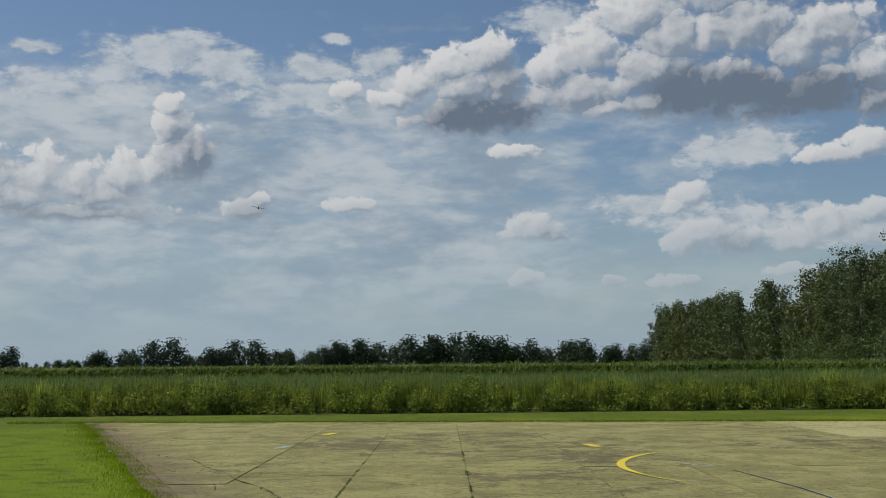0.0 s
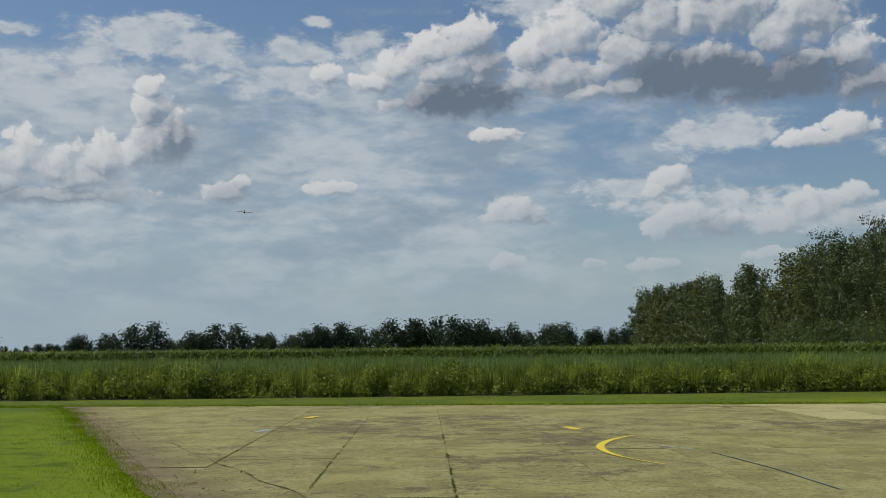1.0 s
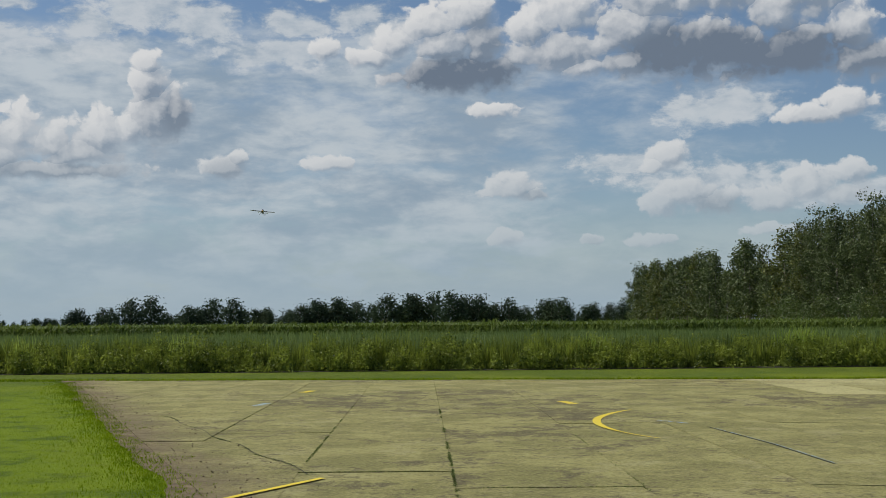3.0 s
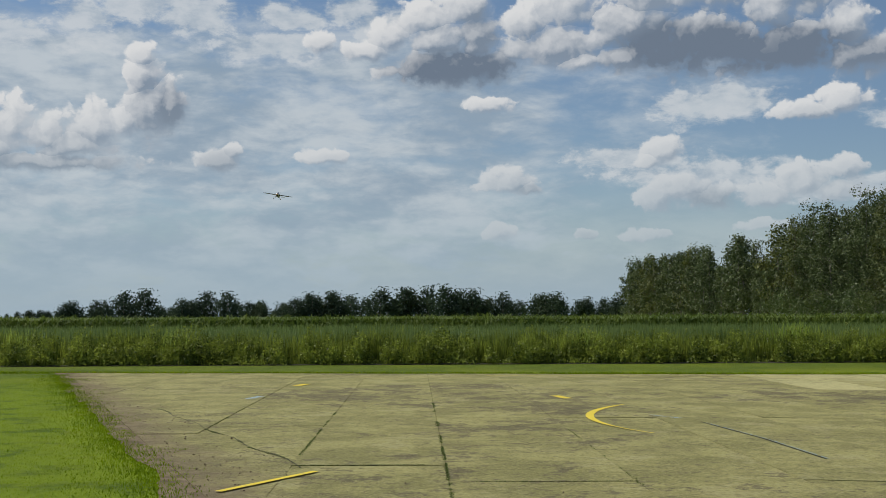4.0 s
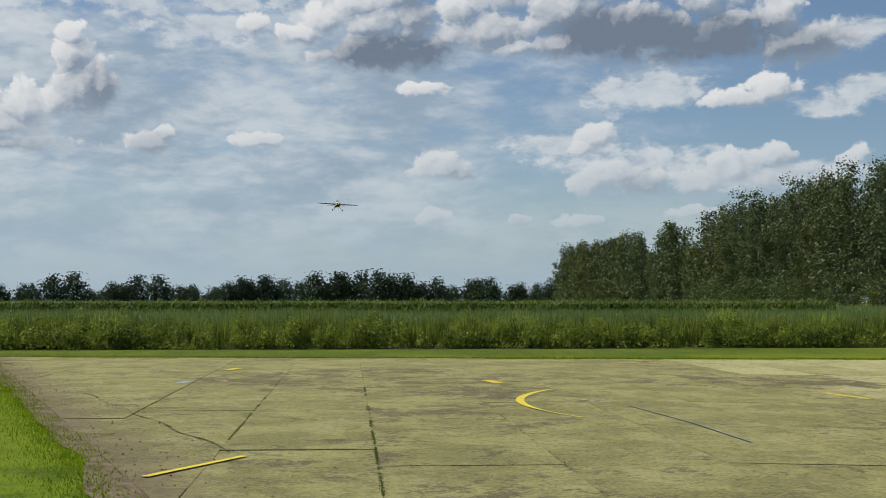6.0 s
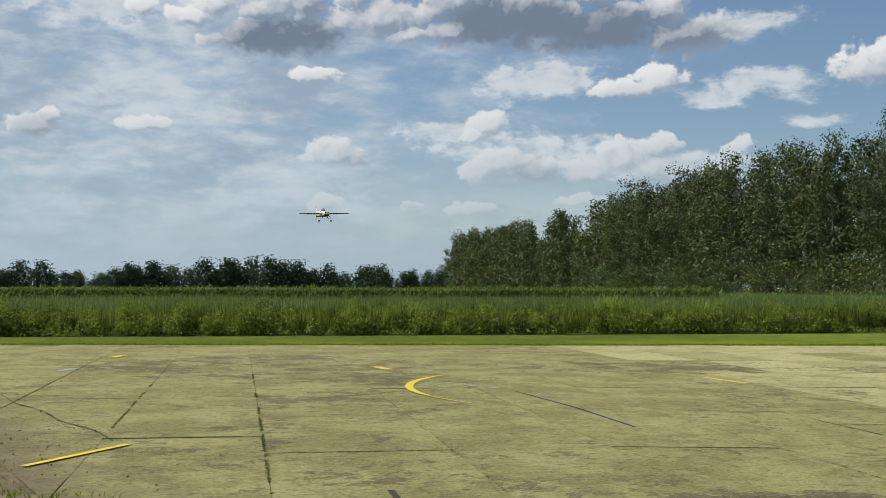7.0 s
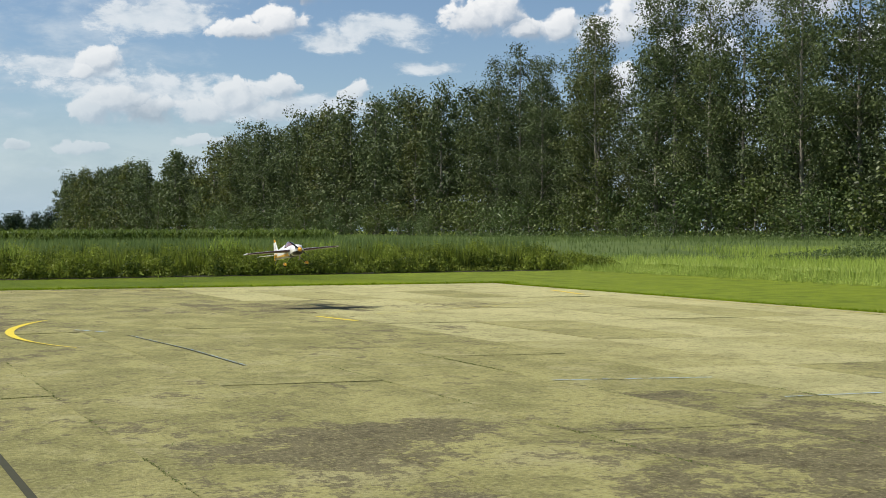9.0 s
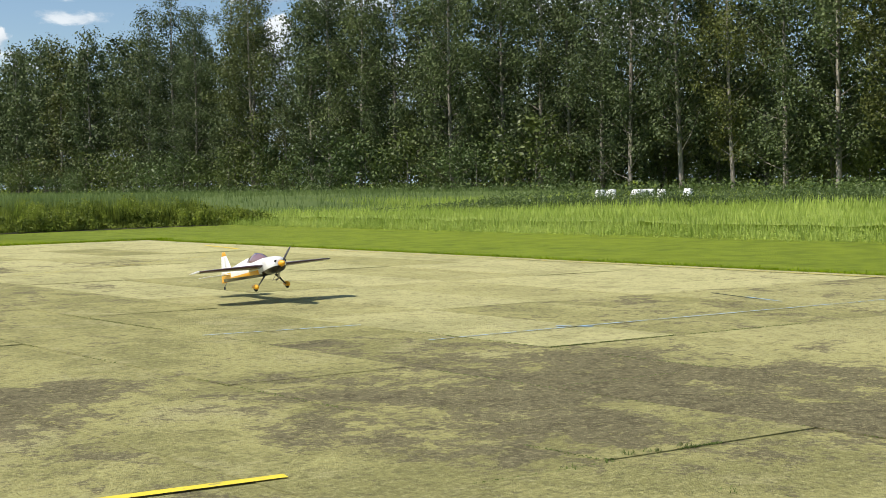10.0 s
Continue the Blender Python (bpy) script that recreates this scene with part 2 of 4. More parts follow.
def leaf_material(name, dark, light, translucent=0.35, rough=0.45, scale=0.35, spec=0.35, flecks=0.45, hues=0.0):
    """Leaves: every leaf has its own shade, broad patches vary too, light comes through."""
    m, n = material(name)
    isl = n.add("ShaderNodeNewGeometry")
    broad = n.noise(isl.outputs["Position"], scale, 3, 0.6).outputs[0]
    tree = n.add("ShaderNodeObjectInfo").outputs["Random"]
    f = n.math("ADD", n.math("MULTIPLY", isl.outputs["Random Per Island"], flecks), n.math("MULTIPLY", n.ramp(broad, 0.3, 0.7), 1.0 - flecks))
    f = n.math("ADD", f, n.math("MULTIPLY_ADD", tree, 0.3, -0.15), clamp=True)
    c = n.mix(f, (*dark, 1), (*light, 1))
    warm = n.math("FRACT", n.math("MULTIPLY", tree, 9.7))
    c = n.mix(n.ramp(warm, 0.55, 1.0, 0.0, hues), c, n.mix(f, (dark[0] * 1.5, dark[1] * 1.05, dark[2] * 0.8, 1), (light[0] * 1.25, light[1] * 1.05, light[2] * 0.6, 1)))
    s = n.add("ShaderNodeBsdfPrincipled", {"Base Color": c, "Roughness": rough, "Specular IOR Level": spec})
    t = n.add("ShaderNodeBsdfTranslucent", {"Color": c})
    mx = n.add("ShaderNodeMixShader", {0: translucent, 1: s.outputs[0], 2: t.outputs[0]})
    n.add("ShaderNodeOutputMaterial", {0: mx.outputs[0]})
    return m


def bark_material():
    m, n = material("bark")
    p = object_point(n)
    g = n.noise(n.vec("MULTIPLY", p, (9, 9, 2.0)), 1.0, 6, 0.65).outputs[0]
    b = n.noise(p, 0.8, 3).outputs[0]
    c = n.mix(n.ramp(g, 0.3, 0.7), (0.10, 0.085, 0.065, 1), (0.34, 0.31, 0.26, 1))
    c = n.mix(n.ramp(b, 0.45, 0.7), c, (0.16, 0.17, 0.10, 1))
    finish(n, c, 0.9, g, 0.03)
    return m


def lawn_material():
    """Mown turf: blades too short to see singly, dry and lush patches, mower lines."""
    m, n = material("mown_grass")
    p = world_point(n)
    fine = n.noise(p, 28, 4, 0.7).outputs[0]
    mid = n.noise(p, 1.3, 5, 0.65).outputs[0]
    broad = n.noise(n.vec("MULTIPLY", p, (1, 0.45, 1)), 0.33, 3, 0.55).outputs[0]
    c = n.mix(n.ramp(mid, 0.32, 0.68), (0.090, 0.150, 0.005, 1), (0.165, 0.235, 0.006, 1))
    c = n.mix(n.ramp(broad, 0.42, 0.66), c, (0.240, 0.300, 0.008, 1))
    py = n.add("ShaderNodeSeparateXYZ", {0: p}).outputs[1]
    c = n.mix(n.math("MULTIPLY", n.ramp(py, 36.0, 27.0, 0.0, 0.8), n.ramp(mid, 0.35, 0.55)), c, (0.215, 0.305, 0.003, 1))
    c = n.mix(n.ramp(py, 34.0, 40.0, 0.0, 0.65), c, (0.105, 0.140, 0.014, 1))
    px = n.add("ShaderNodeSeparateXYZ", {0: p}).outputs[0]
    c = n.mix(n.ramp(px, 16.0, 20.0, 0.0, 0.75), c, n.mix(n.ramp(mid, 0.35, 0.65), (0.165, 0.210, 0.022, 1), (0.255, 0.310, 0.034, 1)))
    c = n.mix(n.math("MULTIPLY", n.ramp(fine, 0.45, 0.75), 0.5), c, (0.05, 0.095, 0.008, 1))
    finish(n, c, 0.85, n.math("ADD", fine, n.math("MULTIPLY", mid, 0.7)), 0.06, spec=0.15)
    return m


def soil_material():
    m, n = material("dry_soil")
    p = world_point(n)
    a = n.noise(p, 2.2, 6, 0.65).outputs[0]
    b = n.noise(p, 22, 4, 0.7).outputs[0]
    c = n.mix(n.ramp(a, 0.35, 0.68), (0.13, 0.096, 0.062, 1), (0.26, 0.205, 0.13, 1))
    c = n.mix(n.ramp(b, 0.5, 0.72), c, (0.10, 0.11, 0.04, 1))
    finish(n, c, 0.95, n.math("ADD", a, n.math("MULTIPLY", b, 0.4)), 0.04, spec=0.1)
    return m


def concrete_material(name, pale_skin=0.0, bare=0.0):
    """Old concrete: yellow-green lichen skin, worn grey-brown patches, pale bare spots, fine grit."""
    m, n = material(name)
    p = world_point(n)
    slab = n.add("ShaderNodeObjectInfo").outputs["Random"]
    tone = n.math("FRACT", n.math("MULTIPLY", slab, 7.31))
    warp = n.vec("MULTIPLY_ADD", n.vec("SUBTRACT", n.noise(p, 1.1, 5, 0.65).outputs["Color"], (0.5, 0.5, 0.5)), (1.3, 1.3, 0), p)
    shift = n.add("ShaderNodeCombineXYZ", {0: n.math("MULTIPLY", slab, 5.0), 1: n.math("MULTIPLY", slab, 3.0)}).outputs[0]
    own = n.vec("ADD", warp, shift)
    sep = n.add("ShaderNodeSeparateXYZ", {0: warp})
    px, py = sep.outputs[0], sep.outputs[1]
    broad = n.noise(warp, 0.13, 4, 0.6).outputs[0]
    patch = n.noise(n.vec("MULTIPLY", own, (1.0, 0.8, 1)), 0.70, 9, 0.76).outputs[0]
    blot = n.noise(n.vec("MULTIPLY", warp, (1.0, 0.7, 1)), 1.5, 10, 0.76).outputs[0]
    fine = n.noise(p, 6.0, 7, 0.78).outputs[0]
    grit = n.noise(p, 60, 3, 0.7).outputs[0]
    pale = n.noise(n.vec("ADD", own, (9, 4, 0)), 0.8, 9, 0.72).outputs[0]
    # lichen in two greens, thicker and thinner by slab
    lich = n.mix(n.ramp(patch, 0.42, 0.58), (0.245, 0.232, 0.085, 1), (0.375, 0.348, 0.135, 1))
    lich = n.mix(n.math("MULTIPLY", n.ramp(pale, 0.53, 0.62), 0.65), lich, (0.400, 0.365, 0.175, 1))
    lich = n.mix(n.ramp(n.math("ADD", n.math("MULTIPLY", tone, n.ramp(px, 5.0, 9.0, 0.25, 0.65)), n.math("MULTIPLY", n.ramp(px, 6.0, 13.0), 0.45)), 0.35, 0.95, 0.0, 0.55), lich, (0.500, 0.460, 0.205, 1))
    lich = n.mix(n.ramp(patch, 0.30, 0.60, pale_skin * 0.6, pale_skin), lich, (0.620, 0.575, 0.285, 1))
    lich = n.mix(n.math("MULTIPLY", n.ramp(pale, 0.47, 0.38), 0.40), lich, (0.185, 0.168, 0.070, 1))
    # worn through to grey-brown concrete with dark algae
    edge = n.math("ADD", n.math("MULTIPLY", blot, 0.75), n.math("MULTIPLY", broad, 0.55))
    edge = n.math("ADD", edge, n.math("MULTIPLY_ADD", fine, 0.48, n.math("MULTIPLY", tone, -0.05)))
    for x, y, rx, ry, k in ((6.3, 6.0, 1.7, 2.4, 0.105), (4.0, 8.8, 1.5, 1.0, 0.09), (2.5, 26.0, 7.0, 5.0, 0.07), (1.5, 17.5, 2.0, 2.5, 0.05), (12.5, 25.0, 4.0, 2.5, 0.06), (7.8, 3.6, 1.2, 0.8, 0.06)):
        away = n.vec("LENGTH", n.vec("MULTIPLY_ADD", n.vec("MULTIPLY", warp, (1, 1, 0)), (1 / rx, 1 / ry, 0), (-x / rx, -y / ry, 0)))
        edge = n.math("ADD", edge, n.ramp(away, 1.25, 0.5, 0.0, k))
    edge = n.math("SUBTRACT", edge, n.ramp(px, 8.0, 13.0, 0.0, 0.07))
    worn = n.ramp(edge, 0.905 - bare, 0.965 - bare)
    dark = n.mix(n.ramp(fine, 0.40, 0.62), (0.070, 0.056, 0.036, 1), (0.190, 0.160, 0.092, 1))
    c = n.mix(n.math("MULTIPLY", worn, 0.85), lich, dark)
    c = n.mix(n.math("MULTIPLY", n.ramp(fine, 0.50, 0.62), 0.50), c, (0.120, 0.110, 0.052, 1))
    speck = n.noise(p, 21, 5, 0.75).outputs[0]
    c = n.mix(n.math("MULTIPLY", n.ramp(speck, 0.52, 0.62), 0.40), c, (0.085, 0.080, 0.045, 1))
    c = n.mix(n.math("MULTIPLY", n.ramp(speck, 0.48, 0.38), 0.35), c, (0.52, 0.49, 0.24, 1))
    c = n.mix(n.math("MULTIPLY", n.ramp(grit, 0.55, 0.75), 0.40), c, (0.43, 0.40, 0.24, 1))
    # soil trodden in over the broken slanting side
    side = n.math("ADD", n.math("MULTIPLY_ADD", py, 0.332, px), 2.1 - 11.4 * 0.332)
    side = n.math("ADD", side, n.math("MULTIPLY", n.math("SUBTRACT", blot, 0.5), 3.5))
    c = n.mix(n.ramp(side, 1.5, 0.0, 0.0, 0.85), c, n.mix(n.ramp(fine, 0.4, 0.6), (0.145, 0.108, 0.068, 1), (0.25, 0.20, 0.12, 1)))
    rel = n.math("ADD", n.math("MULTIPLY", grit, 0.35), n.math("ADD", fine, n.math("MULTIPLY", patch, 1.5)))
    finish(n, c, 0.93, rel, 0.035, spec=0.15)
    return m


def paint_material(name, color, wear=0.52):
    """Old road paint, broken by wear down to the concrete."""
    m, n = material(name)
    p = world_point(n)
    a = n.noise(p, 7, 6, 0.7).outputs[0]
    c = n.mix(n.ramp(a, wear, wear + 0.14), (*color, 1), (0.28, 0.26, 0.11, 1))
    finish(n, c, 0.8, a, 0.003, spec=0.25)
    return m


def plain(name, color, rough=0.5, metal=0.0, coat=0.0, vary=0.12):
    m, n = material(name)
    p = object_point(n)
    a = n.noise(p, 6, 5, 0.6).outputs[0]
    dirty = tuple(v * (1 - vary * 2) for v in color)
    c = n.mix(n.ramp(a, 0.45, 0.75), (*color, 1), (*dirty, 1))
    finish(n, c, rough, metal=metal, coat=coat)
    return m


def canopy_material():
    m, n = material("tinted_canopy")
    s = n.add("ShaderNodeBsdfPrincipled", {"Base Color": (0.20, 0.12, 0.13, 1), "Roughness": 0.08, "Specular IOR Level": 0.6, "Coat Weight": 0.6})
    n.add("ShaderNodeOutputMaterial", {0: s.outputs[0]})
    return m


MAT = dict(
    bark=bark_material(), lawn=lawn_material(), soil=soil_material(), concrete=concrete_material("lichened_concrete"),
    pale_concrete=concrete_material("pale_lichened_concrete", 0.50, -0.035), bare_concrete=concrete_material("bare_concrete", 0.0, 0.085),
    poplar=leaf_material("poplar_leaves", (0.024, 0.040, 0.014), (0.158, 0.198, 0.076), 0.18, 0.55, 0.45, 0.22, 0.6, 0.8),
    # far trees: some haze of distance is mixed into this paler, bluish green
    far_leaf=leaf_material("hazed_distant_leaves", (0.034, 0.054, 0.036), (0.070, 0.098, 0.056), 0.15, 0.8, 0.1, 0.05, 0.45, 0.5),
    bush=leaf_material("bush_leaves", (0.030, 0.058, 0.014), (0.160, 0.215, 0.065), 0.2, 0.5, 0.35, 0.35, 0.5, 0.6),
    weed=leaf_material("weed_leaves", (0.035, 0.065, 0.008), (0.400, 0.470, 0.070), 0.45, 0.55, 1.6, 0.25, 0.40),
    field=leaf_material("tall_grass_leaves", (0.120, 0.180, 0.052), (0.215, 0.280, 0.090), 0.4, 0.7, 0.15, 0.15),
    corn=leaf_material("corn_leaves", (0.055, 0.098, 0.016), (0.180, 0.235, 0.045), 0.38, 0.6, 0.2, 0.2),
    meadow=leaf_material("meadow_leaves", (0.200, 0.290, 0.034), (0.500, 0.590, 0.140), 0.45, 0.65, 0.25, 0.2),
    # litter colour taken down to near black: the weeds' shade is painted in
    shade_litter=plain("shade_dark_litter", (0.040, 0.038, 0.018), 0.95, vary=0.2),
    turf=leaf_material("turf_blades", (0.115, 0.185, 0.006), (0.25, 0.345, 0.010), 0.4, 0.8, 0.6, 0.05),
    yellow=paint_material("yellow_paint", (0.70, 0.55, 0.05), 0.56), faded=paint_material("faded_yellow_paint", (0.50, 0.42, 0.08), 0.47),
    blue=paint_material("blue_paint", (0.30, 0.45, 0.55), 0.46), tar=plain("tar_joint", (0.050, 0.050, 0.026), 1.0),
    moss=leaf_material("joint_moss", (0.05, 0.08, 0.012), (0.11, 0.15, 0.025), 0.2, 0.8, 2.0),
)


# ---------------------------------------------------------------- mesh helpers
def np_mesh(name, verts, faces, mat, smooth=False):
    """A mesh from arrays of corners and of faces with equal corner counts."""
    verts, faces = np.asarray(verts, np.float32), np.asarray(faces, np.int32)
    me = bpy.data.meshes.new(name)
    m, k = faces.shape
    me.vertices.add(len(verts))
    me.vertices.foreach_set("co", verts.ravel())
    me.loops.add(m * k)
    me.loops.foreach_set("vertex_index", faces.ravel())
    me.polygons.add(m)
    me.polygons.foreach_set("loop_start", np.arange(0, m * k, k, dtype=np.int32))
    me.update(calc_edges=True)
    me.materials.append(mat)
    if smooth:
        me.polygons.foreach_set("use_smooth", np.ones(m, bool))
    return me


def part(name, data, parent, label="", mat=None):
    """Links a bmesh or a mesh as one object under a thing or a part."""
    if isinstance(data, bmesh.types.BMesh):
        me = bpy.data.meshes.new(name)
        data.normal_update()
        data.to_mesh(me)
        data.free()
        me.materials.append(mat)
        data = me
    ob = new(name, data)
    ob.parent = parent
    if label:
        tagged(ob, label)
    return ob


def leaf_quads(centres, size, rng, upright=0.0, aspect=1.0, facing=None, loose=0.6):
    """A rhombic spray of leaves round every centre, turned at random or facing roughly outwards."""
    n = len(centres)
    u = rng.normal(size=(n, 3))
    w = rng.normal(size=(n, 3))
    w[:, 2] += upright
    if facing is not None:
        w = facing + rng.normal(0, loose, (n, 3))
        u = np.cross(w, u)
    u /= np.linalg.norm(u, axis=1)[:, None] + 1e-6
    v = np.cross(u, w)
    v /= np.linalg.norm(v, axis=1)[:, None] + 1e-6
    s = (size * rng.uniform(0.6, 1.4, n))[:, None]
    bend = np.cross(u, v) * s * rng.uniform(-0.3, 0.3, n)[:, None]
    V = np.stack([centres - u * s * aspect, centres - v * s * 0.55 + bend, centres + u * s * aspect, centres + v * s * 0.55 + bend], 1).reshape(-1, 3)
    return V, np.arange(4 * n).reshape(-1, 4)


def blade_quads(base, height, width, lean, rng):
    """Grass blades of two quads each, bending over towards a random side."""
    n = len(base)
    a = rng.uniform(0, 2 * np.pi, n)
    side = np.stack([np.cos(a), np.sin(a), np.zeros(n)], 1)
    to = np.stack([-np.sin(a), np.cos(a), np.zeros(n)], 1) * (rng.uniform(0.2, 1.0, n) * lean * height)[:, None]
    up = np.stack([np.zeros(n), np.zeros(n), height], 1)
    w = (np.asarray(width) * np.ones(n))[:, None] * side * 0.5
    mid, tip = base + up * 0.6 + to * 0.35, base + up + to
    V = np.stack([base - w, base + w, mid - w * 0.85, mid + w * 0.85, tip - w * 0.12, tip + w * 0.12], 1).reshape(-1, 3)
    i = np.arange(n)[:, None] * 6
    F = np.concatenate([i + [0, 1, 3, 2], i + [2, 3, 5, 4]], 0)
    return V, F


def joined(pieces):
    V, F, k = [], [], 0
    for v, f in pieces:
        V.append(v)
        F.append(f + k)
        k += len(v)
    return np.concatenate(V), np.concatenate(F)


def tube(points, radii, sides=6):
    """A tapering tube through the points, of quads."""
    P = np.asarray(points, float)
    V, F = [], []
    for i, (c, r) in enumerate(zip(P, radii)):
        d = P[min(i + 1, len(P) - 1)] - P[max(i - 1, 0)]
        d /= np.linalg.norm(d) + 1e-9
        a = np.cross(d, (0.31, 0.95, 0.05))
        a /= np.linalg.norm(a)
        b = np.cross(d, a)
        for k in range(sides):
            t = 2 * np.pi * k / sides
            V.append(c + r * (a * np.cos(t) + b * np.sin(t)))
    for i in range(len(P) - 1):
        for k in range(sides):
            F.append((i * sides + k, i * sides + (k + 1) % sides, (i + 1) * sides + (k + 1) % sides, (i + 1) * sides + k))
    return np.array(V), np.array(F)


def height_noise(x, y, scale, seed=0.0):
    return np.array([noise.noise((a * scale, b * scale, seed)) for a, b in zip(x, y)])


# ---------------------------------------------------------------- ground and apron
FAR_Y0, FAR_Y1 = 37.6, 33.4          # far edge of the concrete at its two ends
EDGE_L, EDGE_R = -9.6, 19.1


def far_edge(x):
    return FAR_Y0 + (FAR_Y1 - FAR_Y0) * (x - EDGE_L) / (EDGE_R - EDGE_L)


def left_edge(y):
    """The ragged slanting side of the concrete towards the lawn."""
    return -2.1 - (y - 11.4) * 0.332


def make_ground():
    # one sheet to the horizon, finer near the place
    xs = np.unique(np.concatenate([np.linspace(-2400, 2400, 13), np.linspace(-300, 300, 25), np.linspace(-30, 40, 71)]))
    ys = np.unique(np.concatenate([np.linspace(-2400, 2400, 13), np.linspace(-200, 500, 29), np.linspace(-10, 50, 61)]))
    X, Y = np.meshgrid(xs, ys)
    V = np.stack([X.ravel(), Y.ravel(), np.full(X.size, -0.03)], 1)
    nx, ny = len(xs), len(ys)
    i, j = np.meshgrid(np.arange(nx - 1), np.arange(ny - 1))
    a = (j * nx + i).ravel()
    F = np.stack([a, a + 1, a + nx + 1, a + nx], 1)
    tagged(new("ground", np_mesh("ground", V, F, MAT["lawn"])), "short mown green grass around the concrete apron", "ground", kind="structure")


def ragged_strip(name, pts_a, pts_b, z, mat, label, category):
    n = len(pts_a)
    V = [(*p, z) for p in pts_a] + [(*p, z) for p in pts_b]
    F = [(k, k + 1, n + k + 1, n + k) for k in range(n - 1)]
    return tagged(new(name, np_mesh(name, V, F, mat)), label, category, kind="structure")


def make_soil():
    rng = np.random.default_rng(4)
    y = np.linspace(3, 38.5, 150)
    w = 0.30 * np.array([noise.noise((v * 0.4, 0, 3)) for v in y]) + 0.06 * np.array([noise.noise((v * 2.4, 0, 5)) for v in y])
    left = [(left_edge(v) - 0.10 + k, v) for v, k in zip(y, w)]
    right = [(left_edge(v) + 1.8, v) for v in y]
    ragged_strip("soil_verge", left, right, -0.012, MAT["soil"], "bare dry brown soil along the broken concrete edge", "soil")
    x = np.linspace(EDGE_L - 1.0, EDGE_R + 0.4, 160)
    w = 0.25 * np.array([noise.noise((v * 0.5, 1, 3)) for v in x]) + 0.2 * np.array([noise.noise((v * 2.1, 1, 5)) for v in x])
    ragged_strip("soil_verge", [(v, far_edge(v) - 0.8) for v in x], [(v, far_edge(v) + 0.35 + k) for v, k in zip(x, w)], -0.016, MAT["soil"],
                 "bare soil strip between far concrete edge and grass", "soil")
    y = np.linspace(-4, FAR_Y1 + 0.4, 160)
    w = 0.12 * np.array([noise.noise((v * 0.5, 2, 3)) for v in y]) + 0.12 * np.array([noise.noise((v * 2.1, 2, 5)) for v in y])
    ragged_strip("soil_verge", [(EDGE_R - 0.5, v) for v in y], [(EDGE_R + 0.22 + k, v) for v, k in zip(y, w)], -0.02, MAT["soil"],
                 "bare soil strip beside the straight concrete edge", "soil")


make_ground()
make_soil()


# ---------------------------------------------------------------- apron of concrete slabs
def clip_slab(poly):
    """The slab's outline, cut by the slanting and the far edges of the apron."""

    def cut(poly, inside, meet):
        out = []
        for k, p in enumerate(poly):
            q = poly[(k + 1) % len(poly)]
            if inside(p):
                out.append(p)
            if inside(p) != inside(q):
                out.append(meet(p, q))
        return out

    def crossing(f):
        def meet(p, q):
            a, b = f(p), f(q)
            t = a / (a - b)
            return (p[0] + (q[0] - p[0]) * t, p[1] + (q[1] - p[1]) * t)
        return meet
    for f in (lambda p: p[0] - left_edge(p[1]) - 0.25, lambda p: far_edge(p[0]) - p[1]):
        poly = cut(poly, lambda p, f=f: f(p) >= 0, crossing(f))
        if len(poly) < 3:
            return []
    return poly


JOINTS_X = [-10.3, -8.6, -6.8, -5.0, -3.15, -1.39, 0.36, 2.28, 4.0, 5.72, 7.38, 9.11, 10.75, 12.45, 14.1, 15.75, 17.45, EDGE_R]
# for each lane of slabs: one cross joint's y, the slabs' length
LANES = [(12.0, 7.9), (15.0, 7.9), (13.0, 7.9), (18.0, 7.9), (19.2, 7.9), (14.07, 7.9), (12.6, 7.9), (12.45, 7.9), (4.70, 3.95), (4.36, 3.95), (6.28, 3.95),
         (7.87, 3.95), (7.45, 3.95), (7.0, 3.95), (6.6, 3.95), (6.2, 3.95), (5.8, 3.95)]


def cross_joint(c, x, k):
    """The cross joints of a lane run square at one side of the apron and a little aslant at the other."""
    y, length = LANES[c]
    return y + length * k - (0.24 if c > 7 else 0.02) * (x - JOINTS_X[c])


def slab_skin(c, y):
    """Some slabs keep a pale lichen skin, some have lost theirs."""
    if c >= 11 and y < 7.5 or c == 10 and 2 < y < 8:
        return "bare_concrete"
    if c >= 11 and (c * 5 + int(y)) % 3 or c == 16:
        return "pale_concrete"
    return "concrete"


def make_apron():
    apron = tagged(new("apron"), "weathered concrete apron with yellow-green lichen and worn joints", "pavement", kind="structure")
    rng = random.Random(7)
    for c in range(len(JOINTS_X) - 1):
        for k in range(-5, 9):
            g = 0.0035
            x0, x1 = JOINTS_X[c] + g, JOINTS_X[c + 1] - g
            y0 = cross_joint(c, x0, k)
            if y0 < -8 or y0 > 38:
                continue
            poly = clip_slab([(x0, y0 + g), (x1, cross_joint(c, x1, k) + g), (x1, cross_joint(c, x1, k + 1) - g), (x0, cross_joint(c, x0, k + 1) - g)])
            if len(poly) < 3:
                continue
            bm = bmesh.new()
            z = rng.uniform(-0.006, 0.005)
            tilt = rng.uniform(-0.002, 0.002)
            top = [bm.verts.new((x, y, z + tilt * (x - x0))) for x, y in poly]
            f = bm.faces.new(top)
            ex = bmesh.ops.extrude_face_region(bm, geom=[f])
            for v in [e for e in ex["geom"] if isinstance(e, bmesh.types.BMVert)]:
                v.co.z -= 0.12
            bmesh.ops.recalc_face_normals(bm, faces=bm.faces)
            part("slab", bm, apron, mat=MAT[slab_skin(c, y0)])
    return apron


